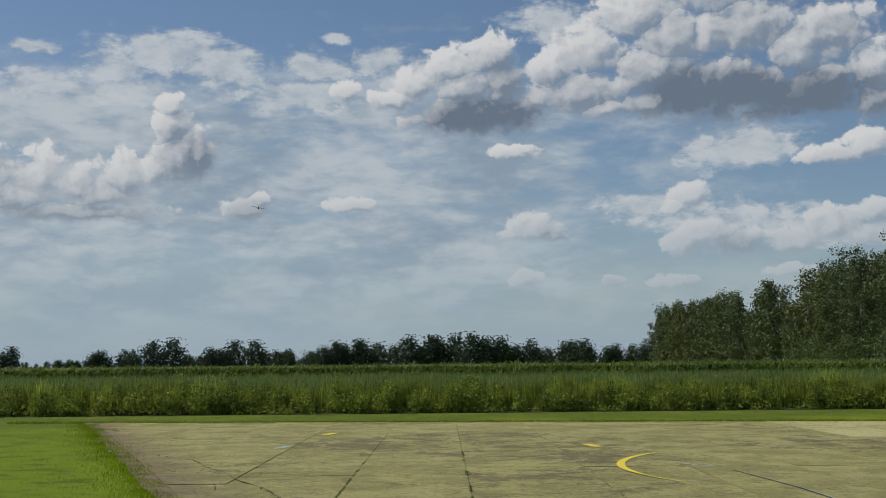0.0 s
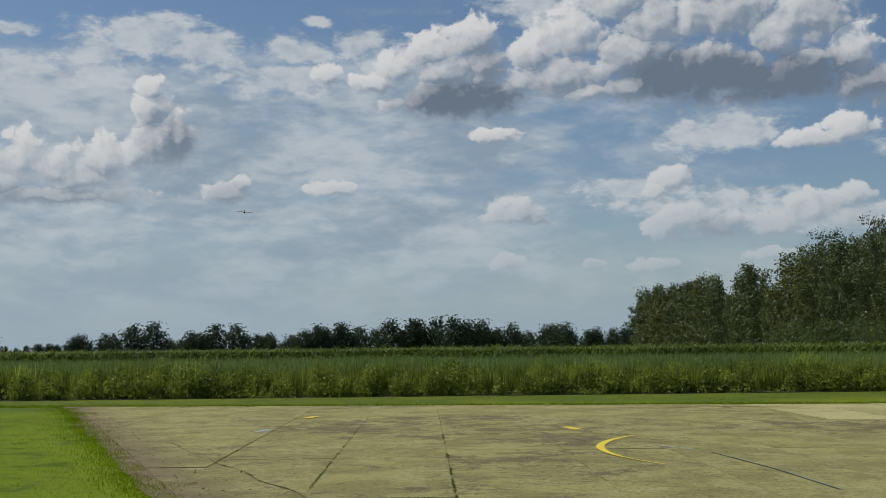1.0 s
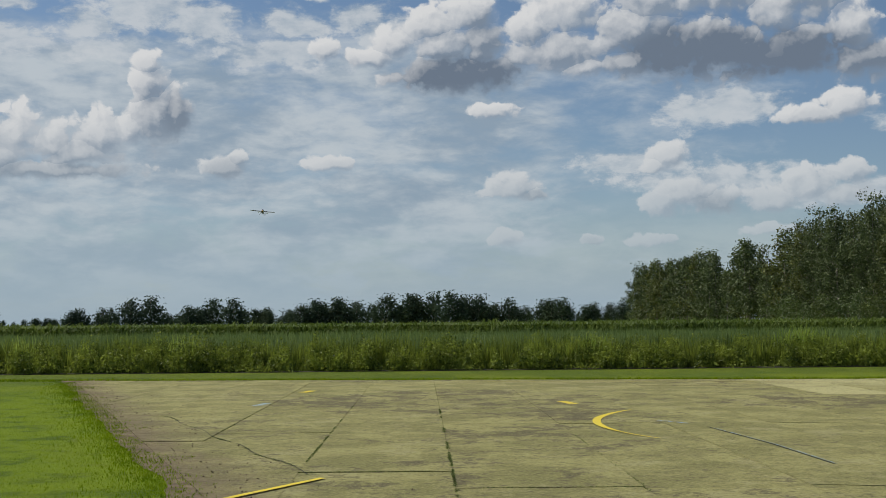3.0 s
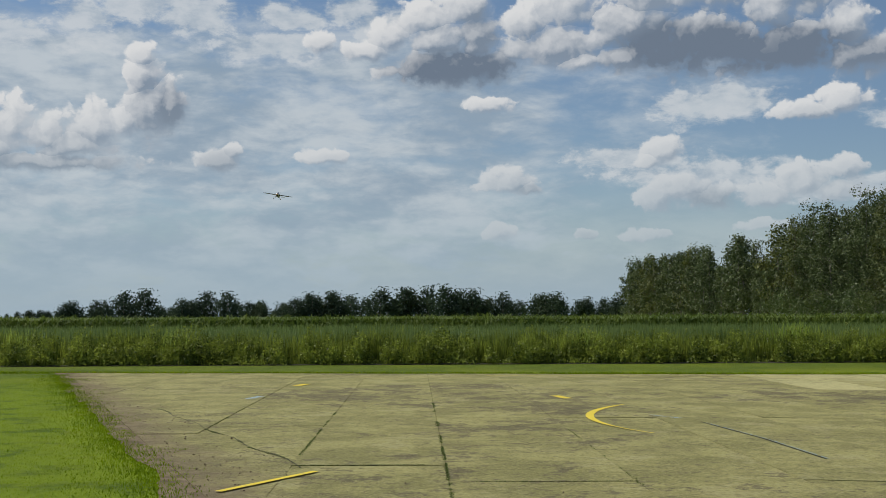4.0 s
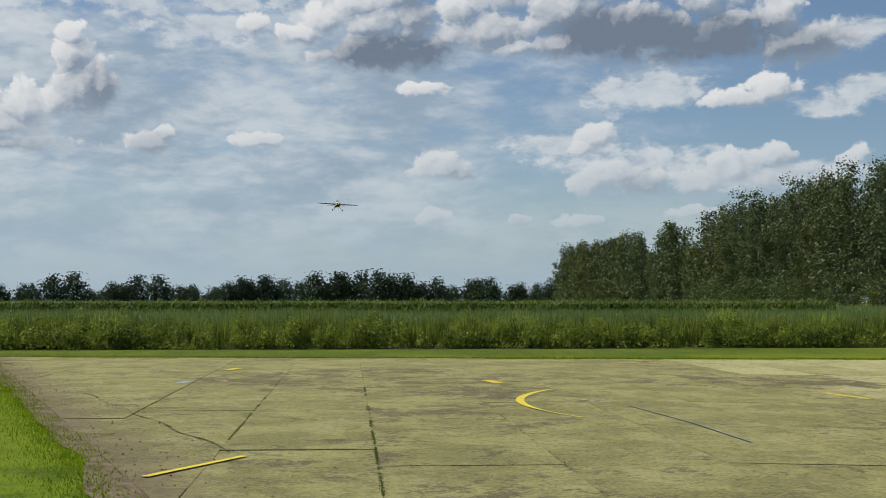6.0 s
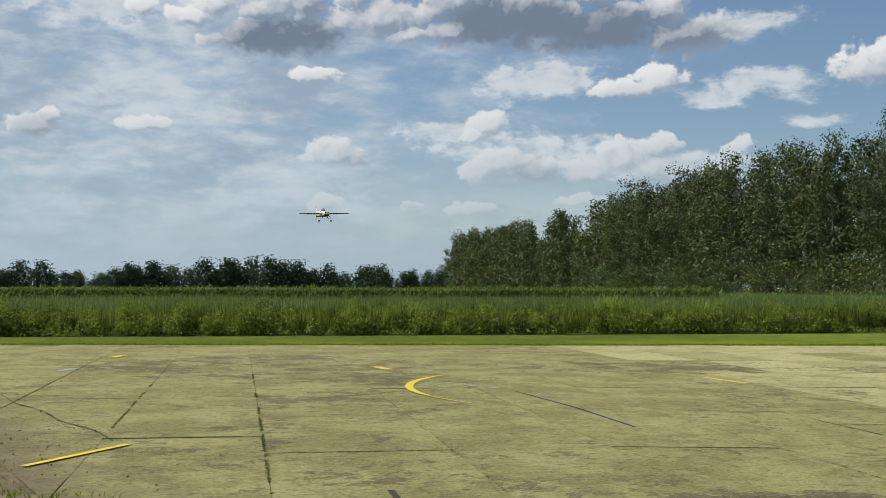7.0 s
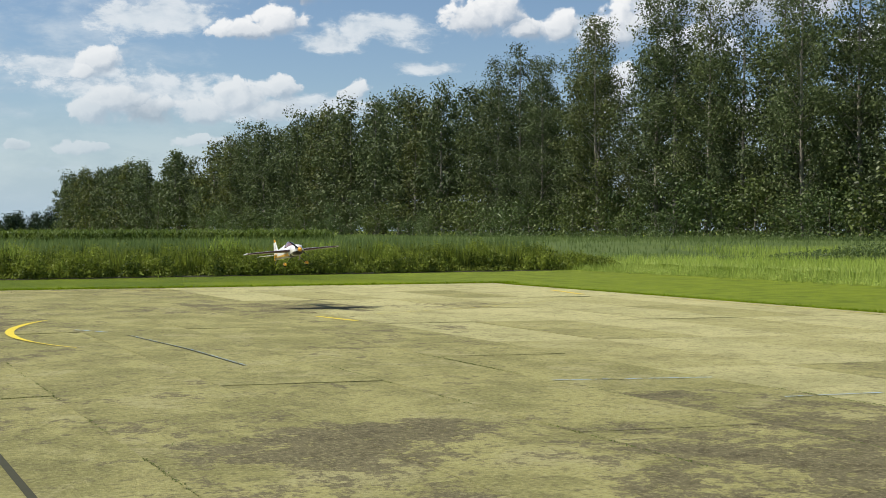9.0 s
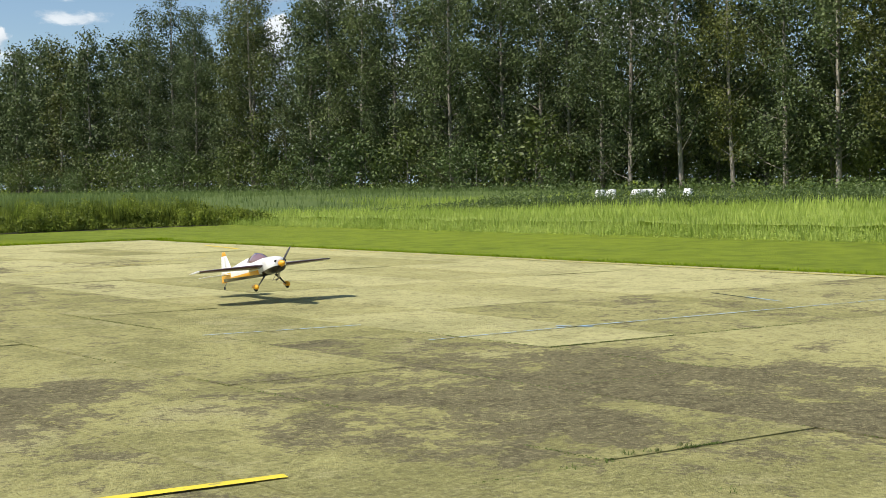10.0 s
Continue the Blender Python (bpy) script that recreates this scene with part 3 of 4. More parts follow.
def ribbon(points, width, z=0.008, thick=0.004):
    """A flat band of paint along the points."""
    bm = bmesh.new()
    P = [Vector((x, y, 0)) for x, y in points]
    rows = []
    for i, p in enumerate(P):
        d = (P[min(i + 1, len(P) - 1)] - P[max(i - 1, 0)]).normalized()
        s = Vector((-d.y, d.x, 0)) * (width[i] if isinstance(width, list) else width) * 0.5
        rows.append((bm.verts.new(p + s + Vector((0, 0, z))), bm.verts.new(p - s + Vector((0, 0, z)))))
    for (a, b), (c, d) in zip(rows, rows[1:]):
        bm.faces.new((a, b, d, c))
    bmesh.ops.recalc_face_normals(bm, faces=bm.faces)
    for f in bm.faces:
        if f.normal.z < 0:
            f.normal_flip()
    return bm


def marking(name, points, width, mat, label, z=0.008):
    bm = ribbon(points, width, z)
    me = bpy.data.meshes.new(name)
    bm.to_mesh(me)
    bm.free()
    me.materials.append(MAT[mat])
    return tagged(new(name, me), label, "marking", kind="structure")


def make_markings():
    cx, cy, r = 8.53, 19.95, 5.63
    arc = [(cx + r * math.cos(a), cy + r * math.sin(a)) for a in np.linspace(radians(144), radians(205), 26)]
    marking("yellow_arc", arc, [0.035 + 0.105 * math.sin(math.pi * min(1, k / 20)) ** 0.7 for k in range(26)], "yellow", "yellow painted arc on the concrete, ends worn away")
    for pts, w in (([(-2.9, 30.1), (-2.7, 30.9)], 0.22), ([(3.12, 25.0), (2.95, 25.9)], 0.2), ([(8.95, 20.5), (8.72, 21.9)], 0.12),
                   ([(-1.89, 12.0), (-1.07, 13.5)], 0.09), ([(4.2, 5.40), (3.0, 5.74)], 0.085), ([(18.25, 28.6), (17.75, 26.3)], 0.13)):
        marking("yellow_dash", pts, w, "yellow", "short yellow paint stroke on the concrete")
    marking("yellow_line", [(0.8, 35.0), (10.5, 33.2)], 0.10, "faded", "thin faded yellow line near the far edge")
    marking("yellow_line", [(9.9, 22.0), (12.75, 22.9), (15.6, 24.3)], 0.05, "faded", "thin faded yellow line crossing the apron")
    marking("yellow_line", [(18.6, 24.5), (18.75, 15.0), (18.7, 8.0)], 0.10, "faded", "thin faded yellow line along the straight edge")
    for pts, w in (([(-3.42, 25.4), (-3.25, 26.2)], 0.16), ([(8.7, 9.15), (10.6, 8.76), (15.4, 7.6)], 0.035), ([(7.36, 11.34), (9.1, 10.75)], 0.035),
                   ([(4.57, 19.2), (4.79, 16.7), (4.845, 14.3)], 0.014), ([(14.62, 9.2), (14.36, 8.5)], 0.05), ([(10.45, 8.95), (10.7, 8.62)], 0.08), ([(3.99, 20.77), (4.36, 20.05)], 0.05)):
        marking("blue_line", pts, w, "blue", "thin worn light-blue paint line on concrete")
    crack = [(-4.73 + 3.51 * t + 0.05 * math.sin(t * 23), 22.84 - 9.0 * t) for t in np.linspace(0, 1, 22)]
    marking("crack", crack, 0.012, "tar", "dark diagonal crack across the old slabs", 0.006)
    for pts, w in (([(4.52, 19.4), (4.755, 16.7), (4.81, 14.3)], 0.035), ([(14.85, 9.94), (14.45, 8.85)], 0.06), ([(1.34, 10.15), (1.35, 6.6)], 0.06)):
        marking("tar_seam", pts, w, "tar", "narrow black tar seam in the concrete", 0.006)


def make_joint_moss():
    """Moss and small grass in the open joints, in broken lengths."""
    rng = np.random.default_rng(11)
    base = []
    for x, y0, y1, k in ((0.36, 8, 24.0, 3600), (-1.39, 14, 25, 2200), (-3.15, 19, 26, 700), (2.28, 5, 20, 900), (5.72, 2, 14, 1400), (7.38, 3, 15, 1600), (9.11, 3, 10, 900)):
        y = rng.uniform(y0, y1, k)
        y = y[np.array([noise.noise((0, v * 0.9, x)) + 0.4 * noise.noise((3, v * 4, x)) for v in y]) > -0.08]
        base.append(np.stack([x + rng.normal(0, 0.012, len(y)), y, np.zeros(len(y))], 1))
    for lane, x0, x1, k in ((5, -1.39, 0.36, 500), (6, 0.36, 2.28, 260), (9, 5.72, 6.6, 420), (8, 4.8, 5.7, 160), (10, 7.5, 9.1, 420), (11, 9.1, 10.7, 500), (12, 10.8, 12.4, 300)):
        x = rng.uniform(x0, x1, k)
        x = x[np.array([noise.noise((v * 1.4, 7, lane)) for v in x]) > -0.15]
        base.append(np.stack([x, cross_joint(lane, x, 0) + rng.normal(0, 0.013, len(x)), np.zeros(len(x))], 1))
    t = rng.uniform(0, 1, 1500)
    t = t[np.array([noise.noise((v * 9, 2, 5)) for v in t]) > -0.05]
    base.append(np.stack([-4.73 + 3.51 * t + 0.05 * np.sin(t * 23) + rng.normal(0, 0.016, len(t)), 22.84 - 9.0 * t, np.zeros(len(t))], 1))
    base = np.concatenate(base)
    V, F = blade_quads(base, rng.uniform(0.003, 0.008, len(base)), 0.012, 1.5, rng)
    b = np.concatenate([np.stack([rng.normal(x, 0.03, k), rng.normal(y, 0.03, k), np.zeros(k)], 1) for x, y, k in ((5.45, 4.36, 14), (5.95, 4.33, 20), (6.1, 4.3, 20), (6.35, 4.23, 24), (2.62, 9.2, 8), (5.6, 3.4, 10))])
    tuft = blade_quads(b, rng.uniform(0.012, 0.035, len(b)), 0.006, 1.1, rng)
    V, F = joined([(V, F), tuft])
    tagged(new("joint_moss", np_mesh("joint_moss", V, F, MAT["moss"])), "low moss and grass growing in the slab joints", "moss", kind="stuff")


# ---------------------------------------------------------------- fields
def scatter(n, x0, x1, y0, y1, rng):
    return np.stack([rng.uniform(x0, x1, n), rng.uniform(y0, y1, n), np.full(n, -0.03)], 1)


def plants(base, height, leaves, size, rng):
    """Upright herbs: leaf sprays up a stem, larger low down."""
    n = len(base)
    c = np.repeat(base, leaves, 0)
    h = np.repeat(height, leaves)
    f = rng.uniform(0.18, 1.0, len(c))
    spread = 0.16 * (1.15 - f)
    c = c + np.stack([rng.normal(0, 1, len(c)) * spread, rng.normal(0, 1, len(c)) * spread, f * h], 1)
    return leaf_quads(c, size * (1.3 - 0.7 * f), rng, 0.5, 1.2)


def sheet(x0, x1, y0, y1, step, z, bump, mat_name, seed, name):
    xs, ys = np.arange(x0, x1 + step, step), np.arange(y0, y1 + step, step)
    X, Y = np.meshgrid(xs, ys)
    Z = z + bump * height_noise(X.ravel(), Y.ravel(), 0.8, seed)
    V = np.stack([X.ravel(), Y.ravel(), Z], 1)
    i, j = np.meshgrid(np.arange(len(xs) - 1), np.arange(len(ys) - 1))
    a = (j * len(xs) + i).ravel()
    return V, np.stack([a, a + 1, a + len(xs) + 1, a + len(xs)], 1)


def stuff(name, pieces, mat, label, category):
    V, F = joined(pieces)
    return tagged(new(name, np_mesh(name, V, F, MAT[mat])), label, category, kind="stuff")


def make_fields():
    rng = np.random.default_rng(21)
    # sheet of soil and litter, its near-black colour painting the shade under the plants
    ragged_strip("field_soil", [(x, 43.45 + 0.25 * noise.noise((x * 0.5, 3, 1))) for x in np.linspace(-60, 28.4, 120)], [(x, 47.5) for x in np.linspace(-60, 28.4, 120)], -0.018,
                 MAT["shade_litter"], "soil and dead leaves under the weeds, colour darkened for the shade", "soil")
    # herb border: grasses, and leafy weeds of uneven size in clumps before them
    b = scatter(28000, -26, 33, 44.5, 46.6, rng)
    b[:, 1] += 0.5 * height_noise(b[:, 0], b[:, 1], 0.4, 2)
    big = 1.08 + 0.30 * height_noise(b[:, 0], b[:, 1], 0.33, 4) + 0.30 * height_noise(b[:, 0], b[:, 1], 1.2, 6)
    g = blade_quads(b, np.clip((33.5 - b[:, 0]) / 6, 0.3, 1.0) * np.clip(big, 0.3, 1.5) * rng.uniform(0.5, 1.15, len(b)), 0.022, 0.3, rng)
    b = scatter(7700, -26, 33, 43.7, 45.6, rng)
    b[:, 1] += 0.35 * height_noise(b[:, 0], b[:, 1], 0.5, 2)
    clump = 0.6 * height_noise(b[:, 0], b[:, 1] * 0.4, 0.55, 8) + 0.7 * height_noise(b[:, 0], b[:, 1] * 0.4, 1.7, 18)
    b, clump = b[clump > -0.10], clump[clump > -0.10]
    big = 0.80 + 0.75 * clump + 0.22 * (b[:, 1] - 44.2)
    big = np.clip((33.5 - b[:, 0]) / 6, 0.3, 1.0) * np.clip(big, 0.28, 1.45) * rng.uniform(0.65, 1.15, len(b))
    p = plants(b, big, 15, 0.058, rng)
    stems = blade_quads(b, big, 0.016, 0.08, rng)
    b = scatter(900, -26, 28, 43.55, 44.0, rng)
    low = plants(b, rng.uniform(0.12, 0.38, len(b)), 7, 0.04, rng)
    stuff("weeds", [g, p, stems, low], "weed", "tall green weeds and grasses bordering the field", "weeds")
    # seeded tall grass behind them
    b = scatter(42000, -42, 66, 45.5, 76, rng)
    b = b[(b[:, 0] < 29) | (rng.uniform(0, 1, len(b)) < 0.6)]
    slope = np.where(b[:, 0] > 28.5, np.clip((b[:, 1] - 44) / 14, 0.5, 1.0), 1.0)
    near = blade_quads(b, slope * (1.27 + 0.10 * height_noise(b[:, 0], b[:, 1], 0.2, 5)) * rng.uniform(0.8, 1.06, len(b)), 0.06, 0.2, rng)
    b = scatter(16000, 31, 70, 76, 170, rng)
    b = b[b[:, 0] > 30 + 0.02 * b[:, 1]]
    e = scatter(16000, -36, 29, 45.6, 50.5, rng)
    edge = blade_quads(e, (1.24 + 0.10 * height_noise(e[:, 0], e[:, 1], 0.2, 5)) * rng.uniform(0.75, 1.06, len(e)), 0.04, 0.2, rng)
    side = blade_quads(b, 1.15 * rng.uniform(0.8, 1.1, len(b)), 0.09, 0.2, rng)
    s1 = sheet(-44, 70, 46.0, 77, 1.0, 0.92, 0.05, "field", 3, "field")
    s1[0][:, 2] *= np.clip((s1[0][:, 1] - 45.0) / 4.0, 0.3, 1.0)
    s1[0][:, 2] *= np.where(s1[0][:, 0] > 28, np.clip((s1[0][:, 1] - 45) / 14, 0.35, 1.0), 1.0)
    s2 = sheet(31, 70, 77, 200, 2.0, 0.92, 0.10, "field", 4, "field")
    stuff("tall_grass", [near, edge, side, s1, s2], "field", "even blue-green field of tall grass", "grass")
    # maize beyond
    rows = []
    for y in (76.0, 76.75, 77.5, 78.3, 79.5, 82):
        x = np.arange(-48, 31, 0.19)
        rows.append(np.stack([x + rng.normal(0, 0.05, len(x)), y + rng.normal(0, 0.06, len(x)), np.full(len(x), -0.03)], 1))
    for x in (31.0, 30.2):
        y = np.arange(76, 210, 0.25)
        rows.append(np.stack([x + rng.normal(0, 0.06, len(y)), y, np.full(len(y), -0.03)], 1))
    b = np.concatenate(rows)
    h = 1.72 + 0.06 * height_noise(b[:, 0], b[:, 1], 0.1, 3) + rng.normal(0, 0.05, len(b))
    stalk = blade_quads(b, h, 0.06, 0.03, rng)
    c = np.repeat(b, 5, 0)
    c[:, 2] += rng.uniform(0.45, 0.92, len(c)) * np.repeat(h, 5)
    lv = blade_quads(c, np.repeat(h, 5) * rng.uniform(0.08, 0.2, len(c)), 0.085, 3.0, rng)
    top = sheet(-260, 30.5, 78, 420, 4.0, 1.52, 0.12, "corn", 7, "corn")
    b = scatter(9000, -140, 30, 80, 330, rng)
    far = blade_quads(b, 1.68 * rng.uniform(0.93, 1.05, len(b)), 0.22, 0.1, rng)
    stuff("maize", [stalk, lv, top, far], "corn", "dense green maize field with pale tassels", "maize")
    # rough meadow between the mown strip and the wood
    b = scatter(52000, 28.6, 46, 6, 47, rng)
    e = np.clip((b[:, 0] - 28.6) / 3.0, 0.0, 1.0)
    m1 = blade_quads(b, (0.22 + 0.30 * e + 0.18 * height_noise(b[:, 0], b[:, 1], 0.35, 9) + 0.10 * height_noise(b[:, 0], b[:, 1], 1.6, 11)) * rng.uniform(0.5, 1.25, len(b)), 0.020, 0.5, rng)
    b = scatter(34000, 42, 70, 14, 76, rng)
    m2 = blade_quads(b, (0.82 + 0.25 * height_noise(b[:, 0], b[:, 1], 0.15, 10)) * rng.uniform(0.6, 1.1, len(b)), 0.042, 0.35, rng)
    b = scatter(1800, 27.9, 30.5, 6, 43, rng)
    b[:, 0] += 0.5 * height_noise(b[:, 0], b[:, 1], 0.6, 12)
    m3 = plants(b, rng.uniform(0.10, 0.40, len(b)), 7, 0.032, rng)
    s3 = sheet(31.5, 71, 4, 50, 1.0, 0.24, 0.12, "meadow", 5, "meadow")
    s3[0][:, 2] += np.clip((s3[0][:, 0] - 40) / 18, 0, 1) * 0.35
    stuff("meadow", [m1, m2, m3, s3], "meadow", "rough light-green meadow of uncut grass", "meadow")
    # taller herbs at the foot of the wood
    a, d = np.radians(70 - 30 * rng.uniform(0, 1, 7000) ** 1.5), rng.uniform(56.5, 61.0, 7000)
    b = np.stack([d * np.sin(a), d * np.cos(a), np.full(len(a), -0.03)], 1)
    screen = plants(b, np.clip((np.degrees(a) - 38) / 9, 0.4, 1.0) * (1.10 + 0.12 * height_noise(b[:, 0], b[:, 1], 0.3, 15)) * rng.uniform(0.75, 1.10, len(b)), 10, 0.062, rng)
    b = scatter(5200, 63, 71, 20, 130, rng)
    w = plants(b, (1.55 + 0.5 * height_noise(b[:, 0], b[:, 1], 0.2, 13)) * rng.uniform(0.6, 1.1, len(b)), 8, 0.13, rng)
    stuff("wood_edge_herbs", [w, screen], "bush", "tall nettles and herbs along the wood's edge", "weeds")


def make_clods():
    """Small clods and pebbles of soil on the concrete's broken edges."""
    rng = np.random.default_rng(41)
    y = rng.uniform(8, 36, 420)
    a = np.stack([left_edge(y) + 0.2 + np.abs(rng.normal(0, 0.7, len(y))), y], 1)
    x = rng.uniform(EDGE_L + 1, EDGE_R, 260)
    b = np.stack([x, far_edge(x) - np.abs(rng.normal(0, 0.6, len(x)))], 1)
    y = rng.uniform(5, FAR_Y1, 160)
    c = np.stack([EDGE_R - np.abs(rng.normal(0, 0.35, len(y))), y], 1)
    d = np.stack([rng.uniform(-2, 15, 160), rng.uniform(4, 30, 160)], 1)
    at = np.concatenate([a, b, c, d])
    r = rng.uniform(0.005, 0.016, len(at)) * np.where(np.arange(len(at)) < 840, 1.0, 0.6)
    corners = np.array([(1, 0, 0), (0, 1, 0), (-1, 0, 0), (0, -1, 0), (0, 0, 0.8), (0, 0, -0.5)], float)
    V = np.concatenate([at, (r * 0.4)[:, None]], 1)[:, None, :] + corners[None] * (r[:, None] * rng.uniform(0.6, 1.4, (len(at), 6)))[:, :, None]
    tri = np.array([(0, 1, 4), (1, 2, 4), (2, 3, 4), (3, 0, 4), (1, 0, 5), (2, 1, 5), (3, 2, 5), (0, 3, 5)])
    F = (np.arange(len(at)) * 6)[:, None, None] + tri[None]
    tagged(new("soil_clods", np_mesh("soil_clods", V.reshape(-1, 3), F.reshape(-1, 3), MAT["soil"])), "small brown soil clods and pebbles on the concrete", "clods", kind="stuff")


def make_clumps():
    """Bright yellow-green reed clumps that stand out of the weeds."""
    rng = np.random.default_rng(43)
    pieces = []
    for x, y, k, h in ((14.0, 45.4, 130, 1.42), (14.7, 45.8, 90, 1.36), (17.9, 45.3, 110, 1.28), (20.5, 45.2, 60, 1.1), (6.2, 45.0, 50, 1.25), (-9.0, 45.0, 60, 1.3), (-14.5, 45.0, 60, 1.3)):
        b = np.stack([rng.normal(x, 0.35, k), rng.normal(y, 0.25, k), np.full(k, -0.03)], 1)
        pieces.append(blade_quads(b, h * rng.uniform(0.7, 1.08, k), 0.055, 0.45, rng))
    stuff("reed_clumps", pieces, "meadow", "bright yellow-green reed clumps among the weeds", "reeds")


def make_turf():
    """Blades on the mown lawn nearest the camera and tufts over the concrete's edges."""
    rng = np.random.default_rng(31)
    y = 6 + 29 * rng.uniform(0, 1, 30000) ** 1.4
    x = left_edge(y) - 6.5 * rng.uniform(0, 1, len(y)) ** 1.3 + 0.05
    b = np.stack([x, y, np.full(len(y), -0.03)], 1)
    lawn = blade_quads(b, rng.uniform(0.014, 0.026, len(b)), 0.006, 1.0, rng)
    y = rng.uniform(6, 37, 15000)
    reach = np.array([noise.noise((v * 0.55, 4.0, 0)) + 0.6 * noise.noise((v * 2.3, 8.0, 0)) for v in y])
    x = left_edge(y) - 0.10 - rng.exponential(0.22, len(y)) + rng.uniform(0, 1, len(y)) ** 1.6 * (0.55 + 0.85 * np.clip(reach, -0.4, 0.8))
    b = np.stack([x, y, np.full(len(y), -0.022)], 1)
    tuft = blade_quads(b, rng.uniform(0.012, 0.04, len(b)) * (1 + np.clip(reach, 0, 1)), 0.012, 1.0, rng)
    x = rng.uniform(EDGE_L - 4, EDGE_R + 1, 7000)
    b = np.stack([x, far_edge(x) + 0.15 + np.abs(rng.normal(0, 0.35, len(x))), np.full(len(x), -0.03)], 1)
    back = blade_quads(b, rng.uniform(0.03, 0.09, len(b)), 0.022, 0.8, rng)
    y = rng.uniform(4, FAR_Y1, 8000)
    b = np.stack([EDGE_R + 0.08 + np.abs(rng.normal(0, 0.3, len(y))), y, np.full(len(y), -0.03)], 1)
    right = blade_quads(b, rng.uniform(0.02, 0.06, len(b)), 0.014, 0.9, rng)
    stuff("turf", [lawn, tuft, back, right], "turf", "short bright green lawn grass fringing the concrete", "grass")


# ---------------------------------------------------------------- trees
def tree_meshes(seed, height, radius, clear, limbs, leaves, leaf, mat, trunk_r, pointed=0.6, rise=1.0, tuft=0.12):
    """Trunk with rising limbs, and a crown of leaf sprays gathered along and round the limbs."""
    rng = np.random.default_rng(seed)
    bend = rng.normal(0, 0.25, 2)
    zs = np.linspace(0, height * 0.94, 9)
    axis = np.stack([bend[0] * np.sin(zs / height * 3), bend[1] * np.sin(zs / height * 2.2), zs - 0.1], 1)
    wood = [tube(axis, trunk_r * (1 - 0.9 * zs / height), 7)]
    roots, ways, share = [], [], []
    for k in range(limbs):
        f = (k + rng.uniform(0, 1)) / limbs
        z0 = clear + (height * 0.93 - clear) * f
        prof = (0.55 + 0.45 * math.sin(math.pi * min(1.0, f * 1.25 + 0.12))) * (1 - pointed * f ** 3)
        ln = radius * prof * rng.uniform(0.55, 1.25)
        a = k * 2.4 + rng.normal(0, 0.5)
        root = np.array([np.interp(z0, zs, axis[:, 0]), np.interp(z0, zs, axis[:, 1]), z0])
        tip = root + np.array([math.cos(a) * ln, math.sin(a) * ln, ln * rise * rng.uniform(0.5, 1.5)])
        tip[2] = min(tip[2], height * rng.uniform(0.97, 1.05))
        mid = (root + tip) / 2 + np.array([0, 0, -0.10 * ln])
        wood.append(tube([root, mid, tip], [trunk_r * 0.26 * (1.1 - f), trunk_r * 0.16 * (1.1 - f), 0.012], 4))
        for _ in range(3):
            side = rng.normal(0, 0.28 * ln, 3) * np.array([1, 1, 0.6])
            roots.append(root + (tip - root) * rng.uniform(0.25, 0.6))
            ways.append(tip + side - roots[-1])
            share.append((0.35 + rng.uniform(0, 1) ** 2) * ln / radius)
    roots, ways, share = np.array(roots), np.array(ways), np.array(share)
    pick = rng.choice(len(roots), leaves, p=share / share.sum())
    out = rng.normal(0, 1, (leaves, 3))
    t = rng.uniform(0.1, 1.05, leaves)
    c = roots[pick] + ways[pick] * t[:, None] + out * (radius * tuft * (1.25 - 0.6 * t))[:, None]
    out = out / (np.linalg.norm(out, axis=1)[:, None] + 1e-6) + np.array([0, 0, 0.35])
    c[:, 2] = np.clip(c[:, 2], min(clear * 0.5, 0.2), height * 1.08)
    crown = leaf_quads(c, leaf, rng, 0.0, 1.0, out, 0.6)
    # limbs grow out of the trunk: each root is tied into it
    V, F = joined(wood)
    at, tie = len(wood[0][0]), []
    for v, _ in wood[1:]:
        ring = int(np.argmin(np.abs(axis[:, 2] - v[:4, 2].mean()))) * 7
        tie.append((ring, ring + 1, at + 1, at))
        at += len(v)
    F = np.concatenate([F, np.array(tie)])
    return np_mesh("trunk", V, F, MAT["bark"], True), np_mesh("crown", *crown, MAT[mat])


def make_tree(kind, label, category, *spec):
    tree = tagged(new(kind), label, category)
    trunk, crown = tree_meshes(*spec)
    part("trunk", trunk, tree)
    part("crown", crown, tree)
    return tree


def plant_copies(protos, spots, rng, group):
    """Sets each prototype once and then copies, turned and scaled at random."""
    used = set()
    for x, y, s in spots:
        k = rng.randrange(len(protos))
        m = pose(x, y, -0.03, 0, 0, rng.uniform(0, 360))
        if k not in used:
            used.add(k)
            t = protos[k]
            t.matrix_basis = m
        else:
            t = copy_thing(protos[k], m)
        t.scale = (s * rng.uniform(0.92, 1.1),) * 2 + (s,)
        tagged(t, group=group)


